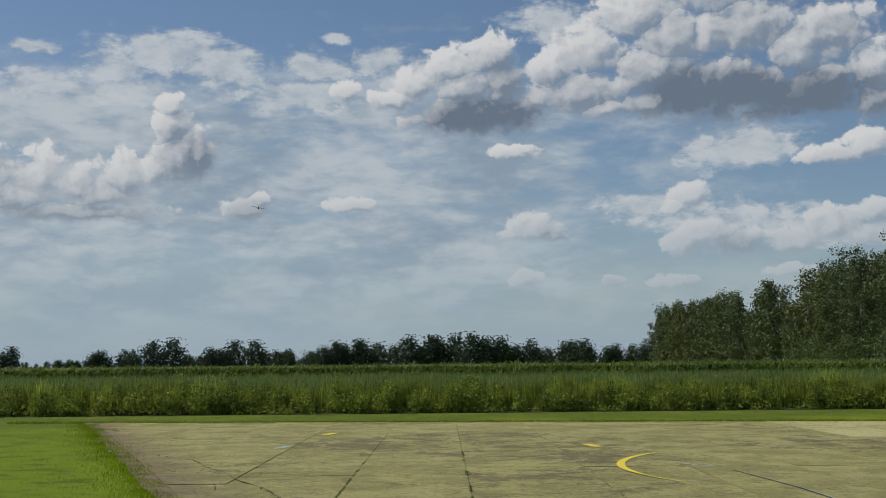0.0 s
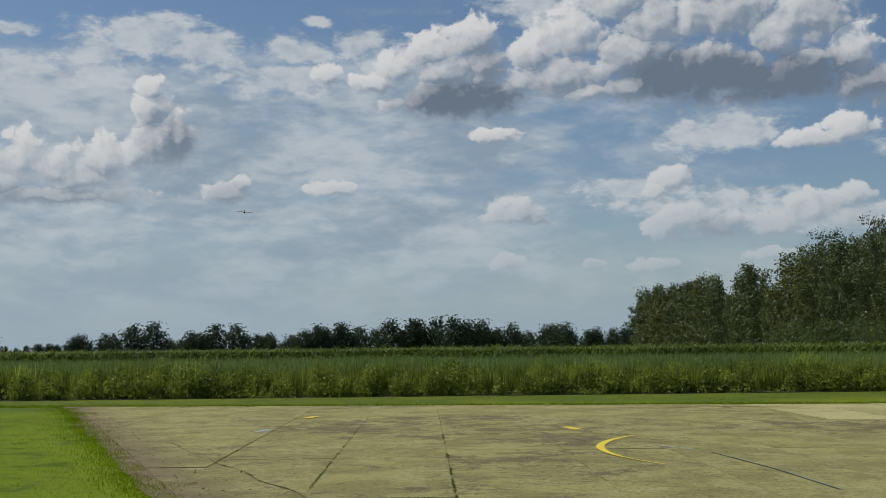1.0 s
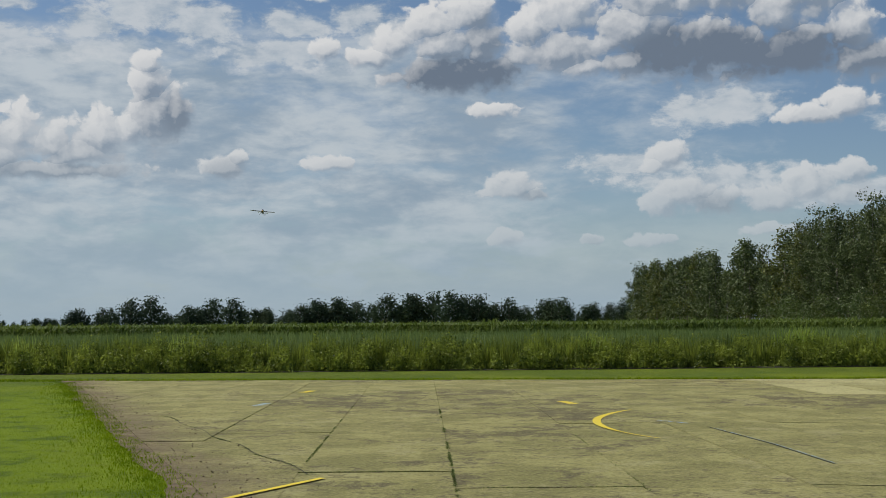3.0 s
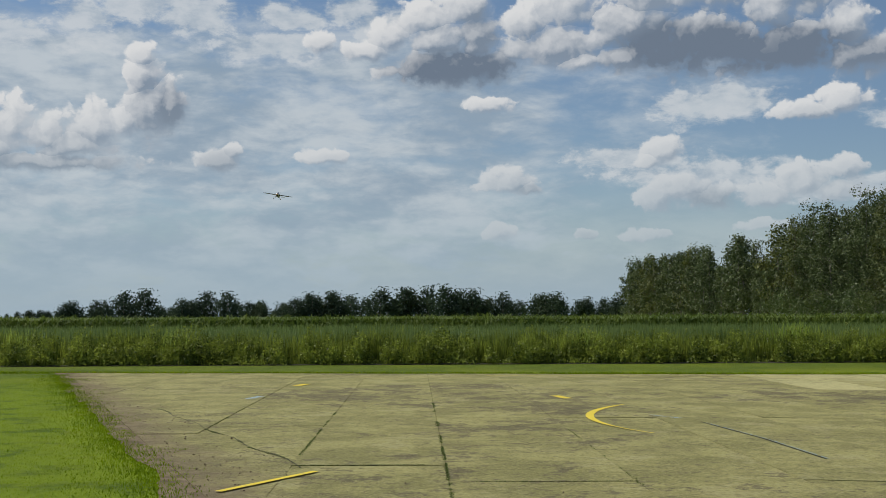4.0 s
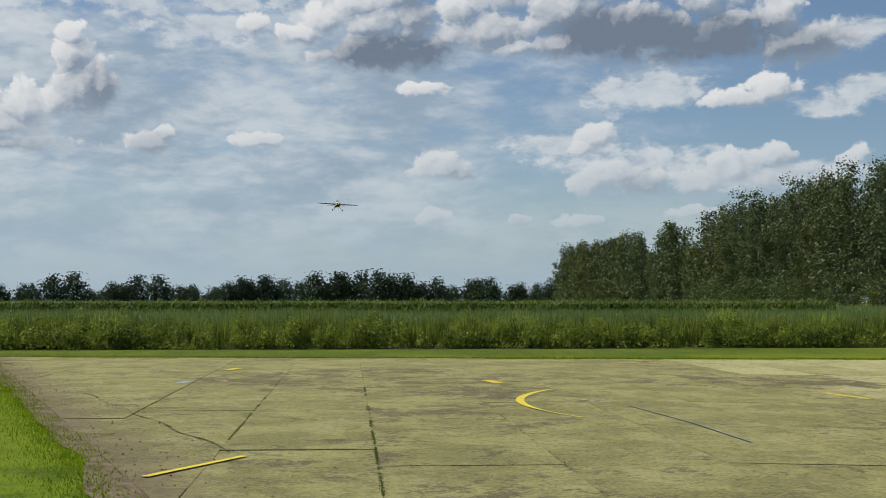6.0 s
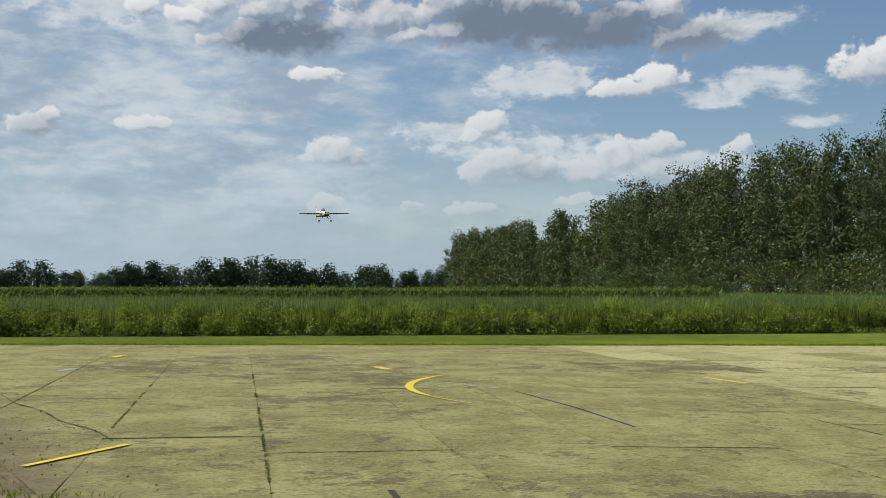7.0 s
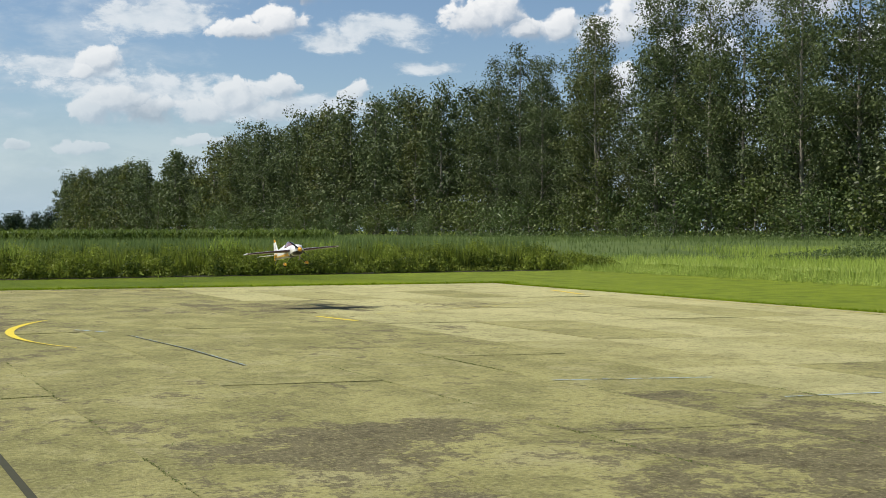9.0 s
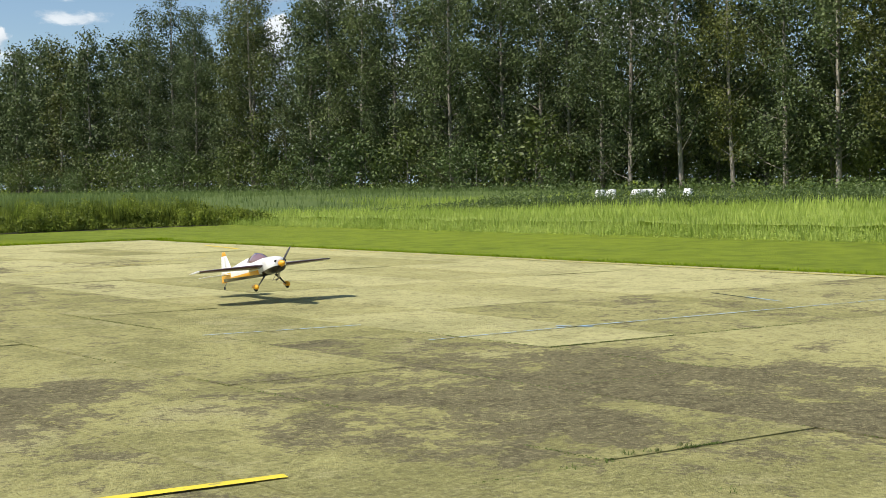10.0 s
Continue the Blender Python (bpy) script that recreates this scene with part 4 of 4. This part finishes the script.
def make_wood():
    rng = random.Random(5)
    lab = "tall dark-green poplar with a pale trunk at the wood's edge"

    def size(x, y):
        """Low trees leave a gap of sky in one direction; others differ by chance."""
        a = math.degrees(math.atan2(x, y))
        if 34.7 < a < 36.1:
            return rng.uniform(0.50, 0.62)
        if 13.75 < a < 14.5 or 15.7 < a < 16.6:
            return rng.uniform(0.60, 0.72)
        return rng.uniform(0.93, 1.08) * (1.08 if 36.1 < a < 48 else 1.0)
    near = [make_tree("poplar", lab, "tree", 100 + k, 22.3, 3.2, 3.6 - 0.7 * k, 50, 13500, 0.108, "poplar", 0.20, 0.42, 0.85, 0.155) for k in range(5)]
    spots, back = [], []
    y = 26.0
    while y < 128:
        x = 72 + rng.uniform(-1.3, 1.3)
        spots.append((x, y, size(x, y)))
        y += rng.uniform(3.4, 4.8)
    plant_copies(near, spots, rng, "poplars of the wood")
    mid = [make_tree("poplar", lab, "tree", 120 + k, 21.6, 3.4, 1.2, 44, 4800, 0.20, "poplar", 0.20, 0.42, 0.85, 0.16) for k in range(3)]
    for row, y1, tall in ((78.0, 130, 0.88), (86, 118, 0.66)):
        y = 24.0
        while y < y1:
            x = row + rng.uniform(-1.8, 1.8)
            back.append((x, y, size(x, y) * tall))
            y += rng.uniform(4.0, 5.5)
    y = 129.0
    while y < 235:
        for row in (72, 78):
            x = row + rng.uniform(-1.5, 1.5)
            back.append((x, y, size(x, y) * 0.97))
        y += rng.uniform(3.6, 5.0)
    plant_copies(mid, back, rng, "poplars of the wood")
    far = [make_tree("poplar", lab, "tree", 140 + k, 20.0, 3.6, 0.6, 36, 2200, 0.30, "poplar", 0.20, 0.6, 0.85, 0.16) for k in range(3)]
    spots = []
    y = 236.0
    while y < 410:
        for row in (72, 79):
            x = row + rng.uniform(-1.5, 1.5)
            spots.append((x, y, size(x, y) * 0.97))
        y += rng.uniform(3.8, 5.4)
    plant_copies(far, spots, rng, "poplars of the wood")
    # bushes under the trees
    lab = "leafy green bush under the poplars"
    bush = [make_tree("bush", lab, "bush", 160 + k, 5.2, 2.3, 0.2, 24, 1300, 0.135, "bush", 0.06, 0.3, 0.8, 0.20) for k in range(3)]
    spots = []
    y = 62.0
    while y < 240:
        spots.append((69.5 + rng.uniform(-0.8, 1.6), y, rng.uniform(0.55, 1.25)))
        spots.append((76.0 + rng.uniform(-1.0, 1.6), y + 1, rng.uniform(0.7, 1.25)))
        y += rng.uniform(2.2, 3.6) * (1 if y < 130 else 1.6)
    for row, low, high, y1 in ((75, 0.4, 0.9, 64), (81, 0.6, 1.1, 64), (93, 1.3, 1.8, 96), (98, 1.5, 2.0, 100)):
        y = 20.0
        while y < y1:
            spots.append((row + rng.uniform(-1, 1), y, rng.uniform(low, high)))
            y += rng.uniform(2.8, 4.0)
    plant_copies(bush, spots, rng, "bushes at the wood's edge")


def make_far_trees():
    rng = random.Random(9)
    lab = "distant dark broadleaf tree on the horizon"
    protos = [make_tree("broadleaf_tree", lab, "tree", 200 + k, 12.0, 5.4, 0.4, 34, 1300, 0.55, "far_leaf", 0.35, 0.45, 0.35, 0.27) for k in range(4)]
    spots = []
    # azimuth from, to, distance, height in metres
    for a0, a1, d, h in ((-20.6, -19.2, 420, 9.3), (-17.4, -15.4, 760, 6.0), (-15.3, -13.6, 430, 7.2), (-13.0, -12.3, 430, 10.3), (-11.8, -10.6, 620, 7.2),
                         (-10.6, -9.6, 430, 7.5), (-9.3, -8.6, 430, 9.8), (-8.2, -6.0, 520, 7.8), (-5.7, -4.6, 430, 8.3), (-4.4, -3.0, 430, 9.8),
                         (-2.9, -2.2, 600, 12.0), (-1.9, -1.4, 560, 14.6), (-1.2, -0.8, 600, 9.5), (-0.7, 1.0, 560, 14.6), (1.2, 2.7, 480, 13.3), (2.9, 4.4, 480, 10.0),
                         (4.6, 5.3, 520, 8.8), (5.5, 6.8, 480, 10.6), (7.0, 10.8, 520, 8.6), (9.6, 13.0, 500, 9.0)):
        a = a0
        while a <= a1 + 0.01:
            spots.append((d * math.sin(radians(a)) + rng.uniform(-3, 3), d * math.cos(radians(a)) + rng.uniform(-8, 8), h / 12.0 * rng.uniform(0.86, 1.06)))
            a += math.degrees(5.2 / d) * rng.uniform(0.8, 1.2) * max(h / 12, 0.6)
    a = -21.0
    while a < 12:
        spots.append((800 * math.sin(radians(a)), 800 * math.cos(radians(a)), 5.5 / 12 * rng.uniform(0.7, 1.1)))
        a += 0.45
    plant_copies(protos, spots, rng, "far tree line")


def make_bales():
    """White wrapped bales half hidden in the herbs before the wood."""
    film = plain("white_wrap", (0.78, 0.78, 0.76), 0.35, vary=0.08)
    bm = bmesh.new()
    bmesh.ops.create_icosphere(bm, subdivisions=3, radius=0.5)
    for v in bm.verts:
        c = v.co.copy()
        k = 1 + 0.08 * noise.noise(c * 4)
        v.co = Vector((c.x * 1.1, c.y, max(-0.44, min(0.44, c.z * 1.2)))) * k
    for f in bm.faces:
        f.smooth = True
    me = bpy.data.meshes.new("white_bale")
    bm.to_mesh(me)
    bm.free()
    me.materials.append(film)
    rng = random.Random(3)
    for a in (50.6, 51.1, 52.3, 52.6, 52.9, 53.4, 54.6):
        d = 62 + rng.uniform(-1, 1)
        b = tagged(new("white_bale", me), "white film-wrapped bale standing in tall herbs", "bale", "bales before the wood")
        s = rng.uniform(0.30, 0.62)
        b.matrix_basis = pose(d * math.sin(radians(a)), d * math.cos(radians(a)), 0.56, 0, 0, rng.uniform(0, 180))
        b.scale = (s, s * 1.3, 1.28)


make_bales()
make_apron()
make_markings()
make_joint_moss()
make_fields()
make_clumps()
make_clods()
make_turf()
make_wood()
make_far_trees()


# ---------------------------------------------------------------- model aeroplane, x forward, y to its left, z up
def loft(sections, sides=20, close=True):
    """A skin through sections (x, middle z, half width, half height, squareness)."""
    bm = bmesh.new()
    rings = []
    for x, zc, w, h, sq in sections:
        ring = []
        for k in range(sides):
            t = 2 * math.pi * k / sides
            c, s = math.cos(t), math.sin(t)
            ring.append(bm.verts.new((x, w * math.copysign(abs(c) ** sq, c), zc + h * math.copysign(abs(s) ** sq, s))))
        rings.append(ring)
    for a, b in zip(rings, rings[1:]):
        for k in range(sides):
            bm.faces.new((a[k], a[(k + 1) % sides], b[(k + 1) % sides], b[k]))
    if close:
        bm.faces.new(rings[0])
        bm.faces.new(rings[-1])
    bmesh.ops.recalc_face_normals(bm, faces=bm.faces)
    for f in bm.faces:
        f.smooth = len(f.verts) == 4
    return bm


def panel(root, tip, thick=0.11, up=(0, 0, 1), segs=8):
    """A wing-like panel: root and tip are (leading edge, trailing edge) points; a rounded nose and a thin tail."""
    bm = bmesh.new()
    prof = [(0.0, 0.0), (0.03, 0.34), (0.12, 0.75), (0.3, 1.0), (0.6, 0.72), (1.0, 0.04)]
    loop = prof + [(x, -z) for x, z in reversed(prof[1:])]
    rings = []
    up = Vector(up)
    for i in range(segs + 1):
        f = i / segs
        round_off = 1.0 if f < 0.97 else 0.86
        le, te = Vector(root[0]).lerp(tip[0], f), Vector(root[1]).lerp(tip[1], f)
        ch = te - le
        rings.append([bm.verts.new(le + ch * x + up * (z * thick * 0.5 * ch.length * (round_off if f > 0.97 else 1))) for x, z in loop])
    n = len(loop)
    for a, b in zip(rings, rings[1:]):
        for k in range(n):
            bm.faces.new((a[k], a[(k + 1) % n], b[(k + 1) % n], b[k]))
    bm.faces.new(rings[0])
    bm.faces.new(rings[-1])
    bmesh.ops.recalc_face_normals(bm, faces=bm.faces)
    for f in bm.faces:
        f.smooth = len(f.verts) == 4
    return bm


def tube_bm(points, radii, sides=8):
    V, F = tube(points, radii, sides)
    bm = bmesh.new()
    vs = [bm.verts.new(v) for v in V]
    for f in F:
        bm.faces.new([vs[i] for i in f])
    bm.faces.new(vs[:sides])
    bm.faces.new(vs[-sides:])
    bmesh.ops.recalc_face_normals(bm, faces=bm.faces)
    return bm


def wheel_bm(r, w):
    bm = bmesh.new()
    bmesh.ops.create_cone(bm, cap_ends=True, segments=20, radius1=r, radius2=r, depth=w)
    bmesh.ops.bevel(bm, geom=[e for e in bm.edges if abs(e.verts[0].co.z - e.verts[1].co.z) < 1e-6], offset=w * 0.3, segments=2, affect="EDGES")
    bmesh.ops.rotate(bm, verts=bm.verts, matrix=Matrix.Rotation(radians(90), 3, "X"))
    return bm


def fuselage_material():
    """White upper sides, an orange sweep along the flank and a black belly."""
    m, n = material("fuselage_film")
    p = object_point(n)
    sep = n.add("ShaderNodeSeparateXYZ", {0: p})
    x, z = sep.outputs[0], sep.outputs[2]
    wear = n.noise(p, 14, 4).outputs[0]
    white = n.mix(n.ramp(wear, 0.5, 0.8), (0.83, 0.82, 0.80, 1), (0.72, 0.71, 0.69, 1))
    belly = n.math("LESS_THAN", z, n.math("MULTIPLY_ADD", x, -0.05, -0.100))
    nose_belly = n.math("LESS_THAN", z, n.math("MULTIPLY_ADD", n.math("SUBTRACT", x, 0.25), 0.10, -0.080))
    belly = n.math("MAXIMUM", belly, n.math("MULTIPLY", nose_belly, n.math("GREATER_THAN", x, 0.2)))
    band = n.math("MULTIPLY", n.math("LESS_THAN", z, n.math("MULTIPLY_ADD", x, 0.0, -0.040)), n.math("LESS_THAN", x, 0.12))
    band = n.math("MAXIMUM", band, n.math("MULTIPLY", n.math("LESS_THAN", z, 0.035), n.math("LESS_THAN", x, -0.93)))
    c = n.mix(band, white, (0.90, 0.43, 0.015, 1))
    c = n.mix(belly, c, (0.012, 0.010, 0.010, 1))
    finish(n, c, 0.3, coat=0.4)
    return m


def make_plane():
    white = plain("white_film", (0.82, 0.81, 0.79), 0.3, coat=0.4, vary=0.05)
    orange = plain("orange_film", (0.90, 0.42, 0.015), 0.35, coat=0.4, vary=0.06)
    under = plain("dark_film", (0.05, 0.022, 0.02), 0.35, coat=0.3)
    black = plain("black_carbon", (0.012, 0.012, 0.013), 0.6)
    rubber = plain("rubber", (0.02, 0.02, 0.02), 0.85)
    pilot_glass = canopy_material()
    steel = plain("steel_wire", (0.35, 0.35, 0.36), 0.35, 1.0)
    plane = tagged(new("model_aeroplane"), "white and orange radio-controlled aerobatic model aeroplane coming in to land", "model aeroplane")
    part("fuselage", loft([(-1.30, 0.00, 0.018, 0.085, 0.8), (-1.10, 0.00, 0.045, 0.095, 0.8), (-0.75, 0.0, 0.075, 0.104, 0.75), (-0.35, -0.005, 0.100, 0.115, 0.7),
                           (0.0, -0.01, 0.112, 0.125, 0.7), (0.30, -0.01, 0.118, 0.122, 0.72)]), plane, mat=fuselage_material())
    part("cowling", loft([(0.30, -0.01, 0.120, 0.124, 0.72), (0.45, -0.014, 0.120, 0.118, 0.78), (0.56, -0.018, 0.106, 0.104, 0.85), (0.62, -0.018, 0.080, 0.080, 0.95), (0.63, -0.018, 0.05, 0.05, 1)]),
         plane, "white engine cowling with a black lower half", fuselage_material())
    for s in (1, -1):
        part("air_intake", loft([(0.57, 0.022, 0.020, 0.019, 1), (0.622, 0.022, 0.020, 0.019, 1)], 12), plane, "round black air intake", black).location.y = s * 0.066
    part("canopy", loft([(-0.36, 0.07, 0.03, 0.055, 1.0), (-0.26, 0.085, 0.075, 0.095, 1.0), (-0.10, 0.09, 0.090, 0.128, 1.0), (0.05, 0.085, 0.086, 0.105, 1.0), (0.18, 0.08, 0.06, 0.050, 1.0), (0.24, 0.08, 0.03, 0.025, 1.0)]),
         plane, "dark tinted cockpit canopy", pilot_glass)
    part("turtle_deck", loft([(-1.05, 0.05, 0.02, 0.05, 0.9), (-0.75, 0.065, 0.05, 0.068, 0.95), (-0.40, 0.08, 0.075, 0.092, 1.0), (-0.30, 0.08, 0.075, 0.088, 1.0)]), plane, "white raised deck behind the canopy", white)
    for s in (1, -1):
        wing = part("wing", panel(((0.30, s * 0.10, 0.0), (-0.20, s * 0.10, 0.0)), ((0.19, s * 1.0, 0.012), (-0.075, s * 1.0, 0.012)), 0.13), plane, "white wing with a dark underside", wing_material())
        part("aileron", panel(((-0.195, s * 0.16, 0.002), (-0.285, s * 0.16, 0.0)), ((-0.07, s * 0.97, 0.012), (-0.155, s * 0.97, 0.012)), 0.10), wing, mat=wing_material())
        part("wing_tip", panel(((0.20, s * 1.0, 0.012), (-0.16, s * 1.0, 0.012)), ((0.14, s * 1.022, 0.012), (-0.12, s * 1.022, 0.012)), 0.09, segs=2), wing, "white rounded wing tip", white)
        stab = part("tailplane", panel(((-0.95, s * 0.03, 0.01), (-1.12, s * 0.03, 0.01)), ((-1.03, s * 0.42, 0.01), (-1.14, s * 0.42, 0.01)), 0.09), plane, "white tailplane half", white)
        part("elevator", panel(((-1.12, s * 0.05, 0.01), (-1.26, s * 0.05, 0.01)), ((-1.14, s * 0.43, 0.01), (-1.25, s * 0.43, 0.01)), 0.07), stab, mat=white)
        leg = part("landing_gear_leg", panel(((0.30, s * 0.08, -0.13), (0.22, s * 0.08, -0.13)), ((0.275, s * 0.225, -0.295), (0.235, s * 0.225, -0.295)), 0.12, (0, 0.7 * s, 0.7), 5), plane, "slim black carbon gear leg", black)
        wh = part("wheel", wheel_bm(0.048, 0.03), leg, "black rubber wheel", rubber)
        wh.location = (0.246, s * 0.239, -0.295)
        part("wheel_spat", loft([(0.120, -0.262, 0.006, 0.008, 1), (0.170, -0.272, 0.020, 0.024, 0.9), (0.25, -0.280, 0.028, 0.038, 0.85), (0.300, -0.288, 0.023, 0.030, 0.9), (0.325, -0.292, 0.008, 0.011, 1)], 14),
             leg, "orange wheel spat", orange).location.y = s * 0.239
    fin = part("fin", panel(((-0.98, 0, 0.07), (-1.20, 0, 0.07)), ((-1.13, 0, 0.30), (-1.21, 0, 0.30)), 0.09, (0, 1, 0)), plane, "white tail fin", white)
    part("fin_tip", panel(((-1.13, 0, 0.302), (-1.21, 0, 0.302)), ((-1.17, 0, 0.36), (-1.21, 0, 0.355)), 0.09, (0, 1, 0), 3), fin, "orange fin tip", orange)
    rudder = part("rudder", panel(((-1.212, 0, 0.02), (-1.385, 0, 0.02)), ((-1.212, 0, 0.30), (-1.32, 0, 0.30)), 0.07, (0, 1, 0)), plane, "white rudder", white)
    part("rudder_tip", panel(((-1.212, 0, 0.302), (-1.30, 0, 0.302)), ((-1.215, 0, 0.365), (-1.27, 0, 0.36)), 0.07, (0, 1, 0), 3), rudder, "orange top of the rudder", orange)
    part("rudder_foot", panel(((-1.215, 0, -0.095), (-1.405, 0, -0.09)), ((-1.214, 0, 0.018), (-1.385, 0, 0.018)), 0.09, (0, 1, 0), 3), rudder, "orange lower rudder", orange)
    tail = part("tail_wheel_wire", tube_bm([(-1.20, 0, -0.07), (-1.28, 0, -0.12), (-1.33, 0, -0.155)], (0.007, 0.006, 0.006)), plane, "thin steel tail wheel wire", steel)
    tw = part("tail_wheel", wheel_bm(0.024, 0.016), tail, "small black tail wheel", rubber)
    tw.location = (-1.335, 0, -0.165)
    part("exhaust", tube_bm([(0.42, 0.05, -0.12), (0.38, 0.055, -0.20), (0.30, 0.055, -0.215)], (0.014, 0.014, 0.013)), plane, "dull metal exhaust stub", steel)
    prop = part("propeller", loft([(-0.02, 0, 0.046, 0.046, 1), (0.02, 0, 0.043, 0.043, 1), (0.06, 0, 0.030, 0.030, 1), (0.085, 0, 0.012, 0.012, 1), (0.09, 0, 0.003, 0.003, 1)], 16), plane, "orange spinner carrying two blades", orange)
    prop.location = (0.645, 0, -0.018)
    blade = bmesh.new()
    rings = []
    for i in range(11):
        f = i / 10
        r = 0.03 + 0.245 * f
        ch = 0.034 * (0.55 + 1.1 * f * (1.25 - f)) * (1 if f < 0.95 else 0.6)
        tw_a = radians(62 - 46 * f)
        d = Vector((math.cos(tw_a) * ch * 0.5, math.sin(tw_a) * ch * 0.5, 0))
        nn = Vector((-d.y, d.x, 0)).normalized() * 0.0035
        c = Vector((0, 0, r))
        rings.append([blade.verts.new(c + v) for v in (d, nn, -d, -nn)])
    for a, b in zip(rings, rings[1:]):
        for k in range(4):
            blade.faces.new((a[k], a[(k + 1) % 4], b[(k + 1) % 4], b[k]))
    blade.faces.new(rings[0])
    blade.faces.new(rings[-1])
    bmesh.ops.recalc_face_normals(blade, faces=blade.faces)
    one = part("blade", blade, prop, "black propeller blade", black)
    two = new("blade", one.data)
    two.parent, two.rotation_euler = prop, (math.pi, 0, 0)
    tagged(two, "black propeller blade")
    return plane, prop


def wing_material():
    """White film above, dark below, orange near the root; the leading edge is coloured dark for its shade."""
    if "wing_film" in bpy.data.materials:
        return bpy.data.materials["wing_film"]
    m, n = material("wing_film")
    p = object_point(n)
    sep = n.add("ShaderNodeSeparateXYZ", {0: p})
    # leading-edge band takes the dark colour too, painting in the shade on that face
    nose = n.math("GREATER_THAN", sep.outputs[0], n.math("MULTIPLY_ADD", n.math("ABSOLUTE", sep.outputs[1]), -0.122, 0.312 - 0.045))
    below = n.math("MAXIMUM", n.math("LESS_THAN", sep.outputs[2], -0.002), nose)
    wear = n.noise(p, 9, 4).outputs[0]
    c = n.mix(n.ramp(wear, 0.45, 0.8), (0.82, 0.81, 0.79, 1), (0.72, 0.71, 0.69, 1))
    c = n.mix(below, c, (0.06, 0.022, 0.02, 1))
    finish(n, c, 0.3, coat=0.4)
    return m


PLANE, PROP = make_plane()


def motions():
    # seconds, place, heading (anticlockwise from +x), nose up, left wing up
    flight = FLIGHT
    walk(PLANE, [(t, Matrix.Translation((x, y, z)) @ Euler((0, 0, radians(h))).to_matrix().to_4x4()
                  @ Euler((0, radians(-up), 0)).to_matrix().to_4x4() @ Euler((radians(bank), 0, 0)).to_matrix().to_4x4()) for t, x, y, z, h, up, bank in flight])
    turn, rows = -37.0, []
    for k in range(40, -1, -1):
        rows.append((k * 0.25, pose(0.645, 0, -0.018, turn, 0, 0)))
        turn -= 56.5 if k in (37, 38) else 65.3 if 30 < k < 37 else 80.0
    walk(PROP, rows[::-1])


FLIGHT = [
    (0, -24.58, 163.00, 22.79, -81.4, -3, -11.8),
    (0.5, -22.47, 150.46, 19.87, -81.6, -3, -5.5),
    (1, -20.37, 139.12, 17.30, -82, -3, -5.8),
    (1.5, -18.37, 128.62, 14.43, -82.5, -3, -2.5),
    (2, -16.46, 118.89, 11.81, -82.8, -1, -0.5),
    (2.5, -14.82, 109.85, 11.11, -83.5, 0, 2.9),
    (2.7, -14.13, 106.41, 11.04, -84, 1, -0.5),
    (3.8, -10.37, 89.10, 10.55, -88, 1, -10),
    (4, -9.65, 86.21, 10.25, -88.3, 0.5, -8.8),
    (4.5, -7.49, 79.25, 9.61, -88, -0.5, -6.3),
    (5, -5.26, 72.64, 8.70, -87, -1, -5.2),
    (5.2, -4.04, 70.08, 8.27, -86.4, -1, -4.8),
    (6.5, 1.22, 54.47, 5.40, -81.8, -1.0, -1.5),
    (7.0, 3.34, 48.30, 4.58, -80.8, -1.0, 1.3),
    (7.5, 5.34, 42.18, 3.76, -81.5, -2.0, 9.8),
    (8.0, 6.99, 36.18, 3.00, -84.4, -3.5, 12.5),
    (8.5, 8.17, 30.09, 1.86, -90.4, 1.5, 1.4),
    (9.0, 9.20, 24.63, 1.21, -94.1, 6.0, 4.5),
    (9.5, 9.62, 18.92, 0.84, -96.9, 5.7, 4.8),
    (10.0, 10.05, 14.10, 0.48, -99.2, 9.3, 2.6),
]
motions()
